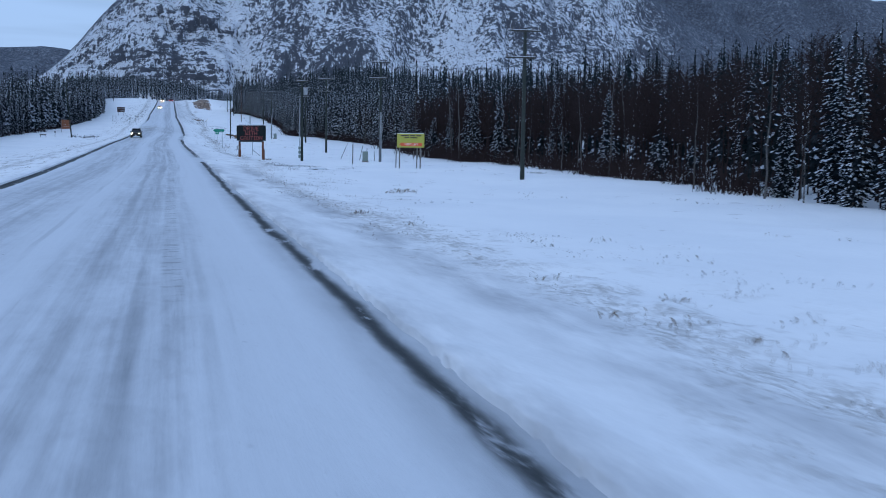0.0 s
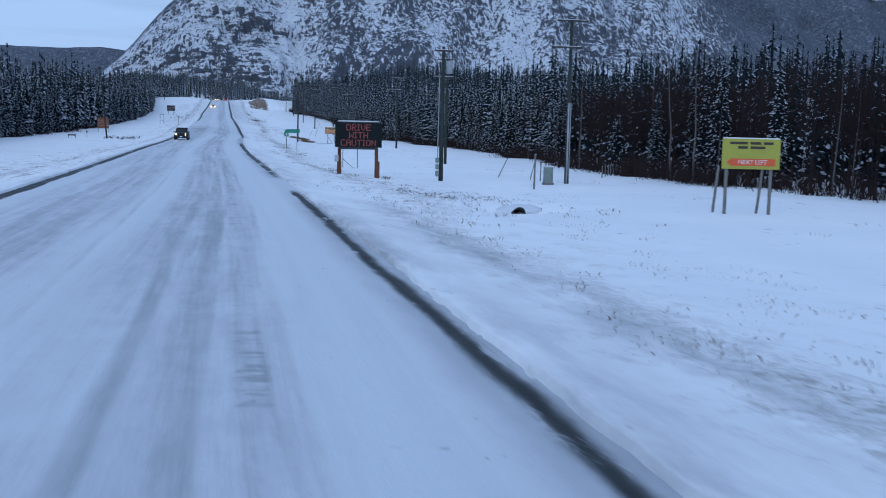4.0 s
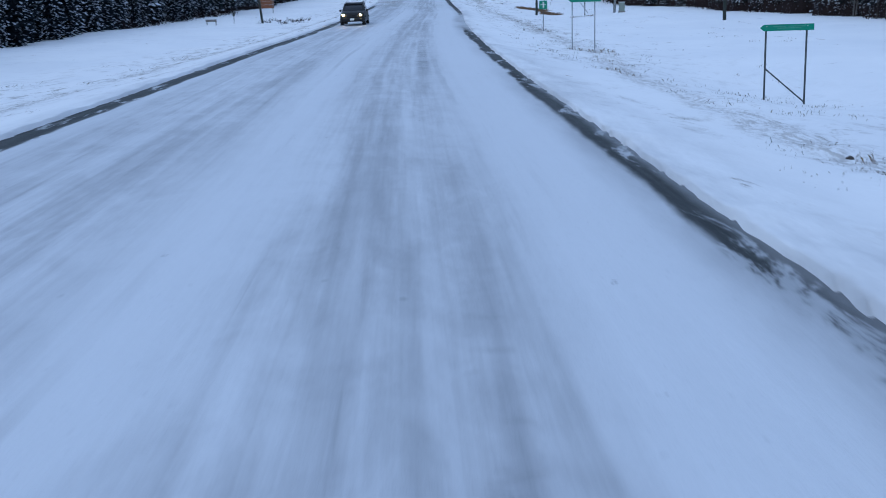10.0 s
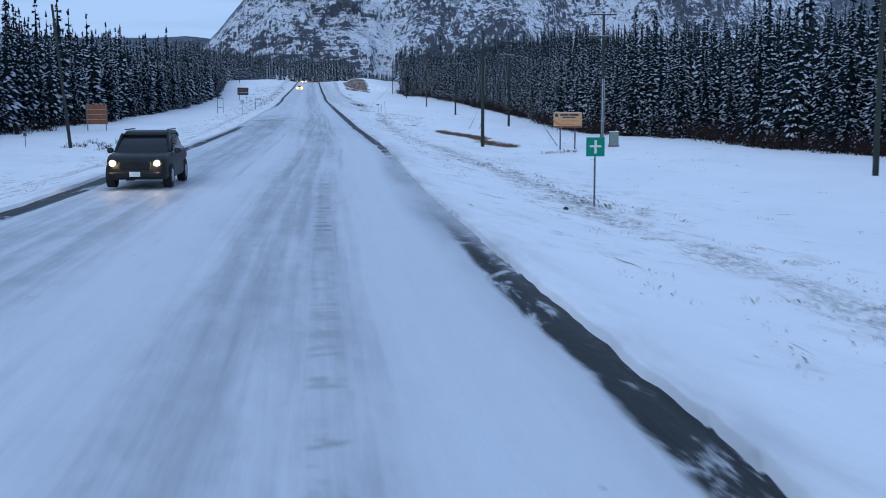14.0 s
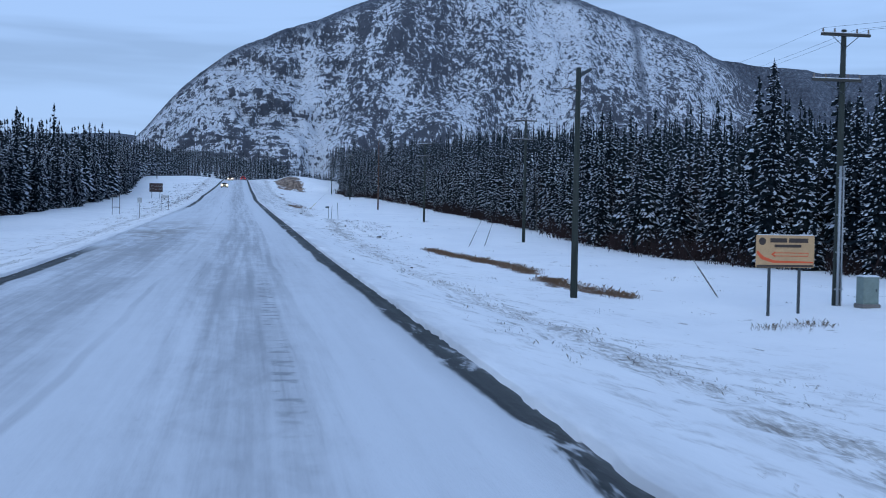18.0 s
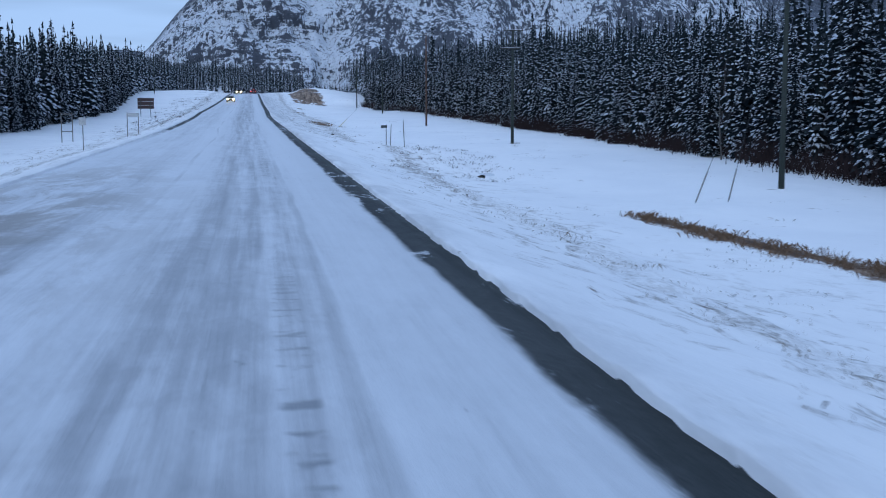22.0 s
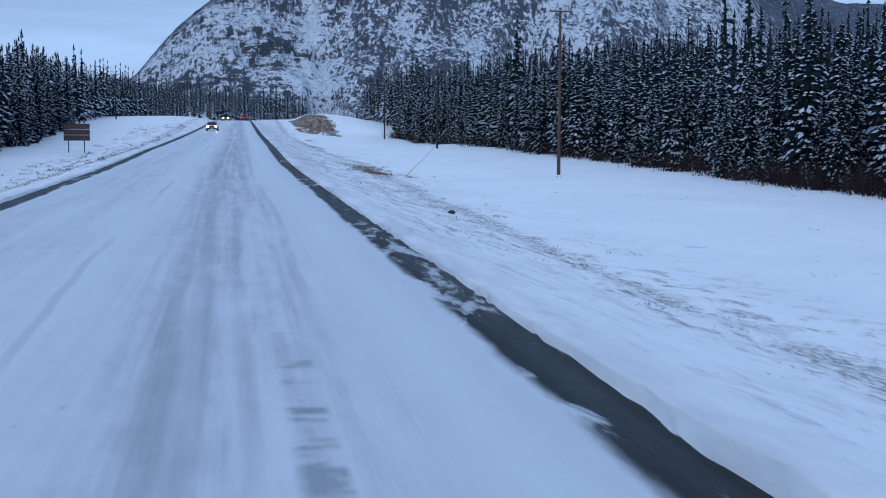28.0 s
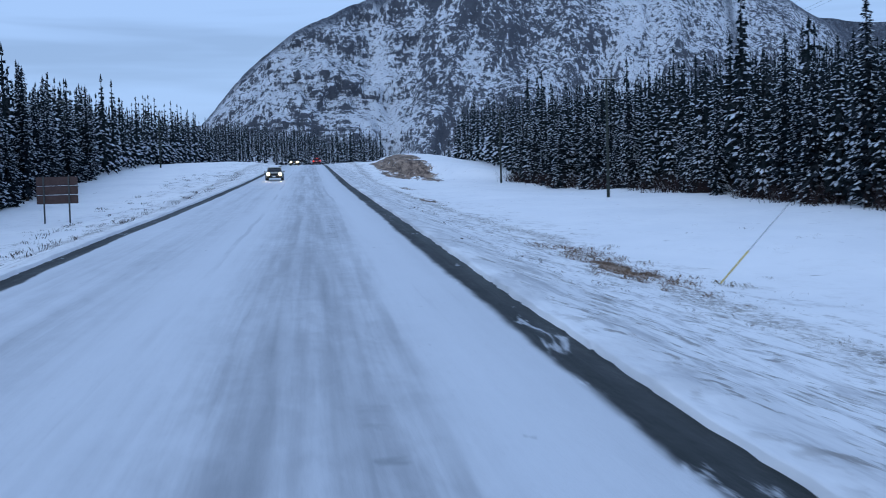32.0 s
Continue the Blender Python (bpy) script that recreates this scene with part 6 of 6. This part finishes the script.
def thicket(name, spots, label):
    """Many bare trees of one wood, joined."""
    kinds = []
    for h in (8.6, 9.4, 10.2):
        trunk, twigs = bare_paths(rng, h, 2.0, 34)
        v, f = stick_arrays(trunk + [(a, b, r0 * 1.3, r1 * 1.8) for a, b, r0, r1 in twigs], 3)
        kinds.append((np.array(v), np.array(f)))
    V, F, n = [], [], 0
    for x, y in spots:
        v, f = kinds[int(rng.integers(3))]
        a, s = rng.uniform(0, 6.28), rng.uniform(0.72, 1.0)
        c, sn = math.cos(a) * s, math.sin(a) * s
        V.append(np.stack([v[:, 0] * c - v[:, 1] * sn + x, v[:, 0] * sn + v[:, 1] * c + y, v[:, 2] * s + spot_z(x, y)], 1))
        F.append(f + n)
        n += len(v)
    me = mesh_of(name, np.concatenate(V).tolist(), np.concatenate(F).tolist(), [TWIG])
    return tagged(new(name, me), label, "forest", kind="stuff")


grove = []
while len(grove) < 520:
    y = rng.uniform(30, 215)
    if rng.random() < np.clip((225 - y) / 70, 0, 1):
        grove.append((float(table(y, TREES_R)) - 0.6 + 10 * rng.random() ** 1.3, float(y)))
thicket("bare_thicket", grove, "dense dark brown bare trees behind the spruces")


def brush(name, spots, label, material):
    """Many thin bare twigs fanning from the snow, joined."""
    paths = []
    for x, y, h, n in spots:
        base = np.array([x, y, spot_z(x, y) - 0.05])
        for _ in range(n):
            t, tilt = rng.uniform(0, 6.283), rng.uniform(0.05, 0.75)
            a = base + np.array([rng.normal(0, 0.35 * h), rng.normal(0, 0.35 * h), 0])
            l = h * rng.uniform(0.5, 1.1)
            b = a + l * np.array([math.cos(t) * math.sin(tilt), math.sin(t) * math.sin(tilt), math.cos(tilt)])
            paths.append((a, b, 0.018 + 0.005 * h, 0.006))
            c = a + (b - a) * rng.uniform(0.3, 0.7)
            t2 = t + rng.uniform(-1.5, 1.5)
            paths.append((c, c + 0.45 * l * np.array([math.cos(t2) * 0.6, math.sin(t2) * 0.6, 0.75]), 0.010, 0.003))
    v, f = stick_arrays(paths, 3)
    me = mesh_of(name, [tuple(p) for p in v], f, [material])
    return tagged(new(name, me), label, "brush", kind="stuff")


spots = []
for y0, y1, n in ((60, 130, 90), (130, 265, 260), (265, 350, 150), (350, 480, 230), (480, 640, 120)):
    for _ in range(n):
        y = rng.uniform(y0, y1)
        spots.append((float(table(y, TREES_R)) - rng.uniform(-1.0, 2.2), y, rng.uniform(0.9, 2.7), 26))
brush("willow_brush_east", spots, "dark reddish bare willow brush along the forest edge", TWIG)
spots = [(float(table(y, TREES_L)) + rng.uniform(-1, 2.5), y, rng.uniform(0.8, 1.9), 14) for y in rng.uniform(285, 420, 110)]
spots += [(rng.uniform(-24, -17), rng.uniform(300, 318), rng.uniform(0.3, 0.7), 8) for _ in range(40)]
brush("willow_brush_west", spots, "low bare brush along the western verge", TWIG)


def tufts(name, spots, label, material):
    """Clumps of thin grass blades, joined."""
    V, F, n = [], [], 0
    for x, y, h, count in spots:
        z = spot_z(x, y) - 0.02
        for _ in range(2 * count):
            t, l, bend = rng.uniform(0, 6.283), h * rng.uniform(0.4, 1.2), rng.uniform(0.1, 0.7)
            px, py = x + rng.normal(0, 0.22), y + rng.normal(0, 0.35)
            c, s, w = math.cos(t), math.sin(t), 0.003 + 0.003 * rng.random()
            V += [(px - s * w, py + c * w, z), (px + s * w, py - c * w, z), (px + c * l * bend * 0.4 + s * w * 0.7, py + s * l * bend * 0.4 - c * w * 0.7, z + l * 0.6), (px + c * l * bend, py + s * l * bend, z + l * (1 - 0.35 * bend))]
            F += [(n, n + 1, n + 2), (n, n + 2, n + 3)]
            n += 4
    return tagged(new(name, mesh_of(name, V, F, [material])), label, "grass", kind="stuff")


def clustered(n, y0, y1, d0, d1, side):
    got = []
    while len(got) < n:
        y, d = rng.uniform(y0, y1), rng.uniform(d0, d1)
        x = float(smooth_table(y, RIGHT_X)) + d if side > 0 else float(smooth_table(y, LEFT_X)) - d
        if float(fractal(x * 0.35, y * 0.16, 3, 91)) > 0.22:
            got.append((x, y))
    return got


grass = [(x, y, rng.uniform(0.05, 0.13), 5) for x, y in clustered(700, 0, 520, 1.8, 8.5, 1)]
grass += [(x, y, rng.uniform(0.06, 0.18), 5) for x, y in clustered(300, 0, 520, 8, 26, 1)]
grass += [(x, y, rng.uniform(0.06, 0.18), 6) for x, y in clustered(400, 60, 640, 1.5, 12, -1)]
rust = [(float(table(y, DITCH)) + rng.normal(0, 0.40), y, rng.uniform(0.14, 0.34), 12) for y in rng.uniform(295, 347, 420) if abs(y - 311) > 2.0]
grass += [(12.6 + rng.normal(0, 1.2), y, rng.uniform(0.08, 0.2), 9) for y in rng.uniform(488, 508, 60)]
for x, y in ((7.7, 196.9), (9.0, 196.9), (9.3, 228), (12.5, 64.2), (13.2, 66), (29, 421.5), (15.4, 488.9), (20, 282), (19.2, 281.5), (21, 282.2), (11.5, 138.2), (8.4, 138), (31, 96)):
    grass += [(x + rng.normal(0, 0.4), y + rng.normal(0, 0.4), rng.uniform(0.1, 0.3), 8) for _ in range(5)]
for y in rng.uniform(0, 600, 900):
    d = float(table(y, SHELF)) + rng.normal(0, 0.7)
    x = float(smooth_table(y, RIGHT_X)) + d
    if float(fractal(x * 0.35, y * 0.12, 3, 97)) > 0.05:
        grass.append((x, float(y), rng.uniform(0.06, 0.20), 6))
rust += [(12.9 + rng.normal(0, 0.9), y, rng.uniform(0.1, 0.3), 10) for y in rng.uniform(484, 506, 90)]
tufts("rusty_grass", rust, "rust-brown dry grass along a snowy ditch", RUST)
tufts("dry_grass", grass, "dry straw-coloured grass poking through the snow", STRAW)
weeds = [(x, y, rng.uniform(0.05, 0.16), 4) for x, y in clustered(600, 0, 520, 2.0, 12, 1)]
weeds += [(15.5 + rng.normal(0, 2.2), 381 + rng.normal(0, 5), rng.uniform(0.08, 0.28), 6) for _ in range(110)]
weeds += [(12 + rng.normal(0, 2.0), 112 + rng.normal(0, 7), rng.uniform(0.05, 0.2), 6) for _ in range(120)]
weeds += [(rng.uniform(-20, -9), rng.uniform(450, 640), rng.uniform(0.1, 0.35), 8) for _ in range(220)]
tufts("dark_weeds", weeds, "dark withered weeds poking through the snow", TWIG)


# ---- loose clods of earth and ice on the verge ----
def clod(x, y, r, material, label):
    bm = bmesh.new()
    bmesh.ops.create_icosphere(bm, subdivisions=2, radius=r)
    for v in bm.verts:
        v.co *= 1 + 0.45 * noise.noise(v.co * 4 / max(r, 0.05) * 0.3 + Vector((x, y, 0)))
        v.co.z *= 0.7
    c = part("clod", bm, material, None)
    c.location = (x, y, max(spot_z(x, y), float(road_z(y)) + 0.0 if abs(x) < 3 else -99) + 0.35 * r)
    tagged(c, label, "clod", "clods on the verge")


clod(10.9, 442.8, 0.19, SOIL, "dark frozen clod of earth on the snow")
for _ in range(8):
    y = rng.uniform(20, 500)
    clod(float(smooth_table(y, RIGHT_X)) + rng.uniform(1.2, 7), y, float(rng.uniform(0.04, 0.09)), SOIL, "small frozen clod of earth on the snow")
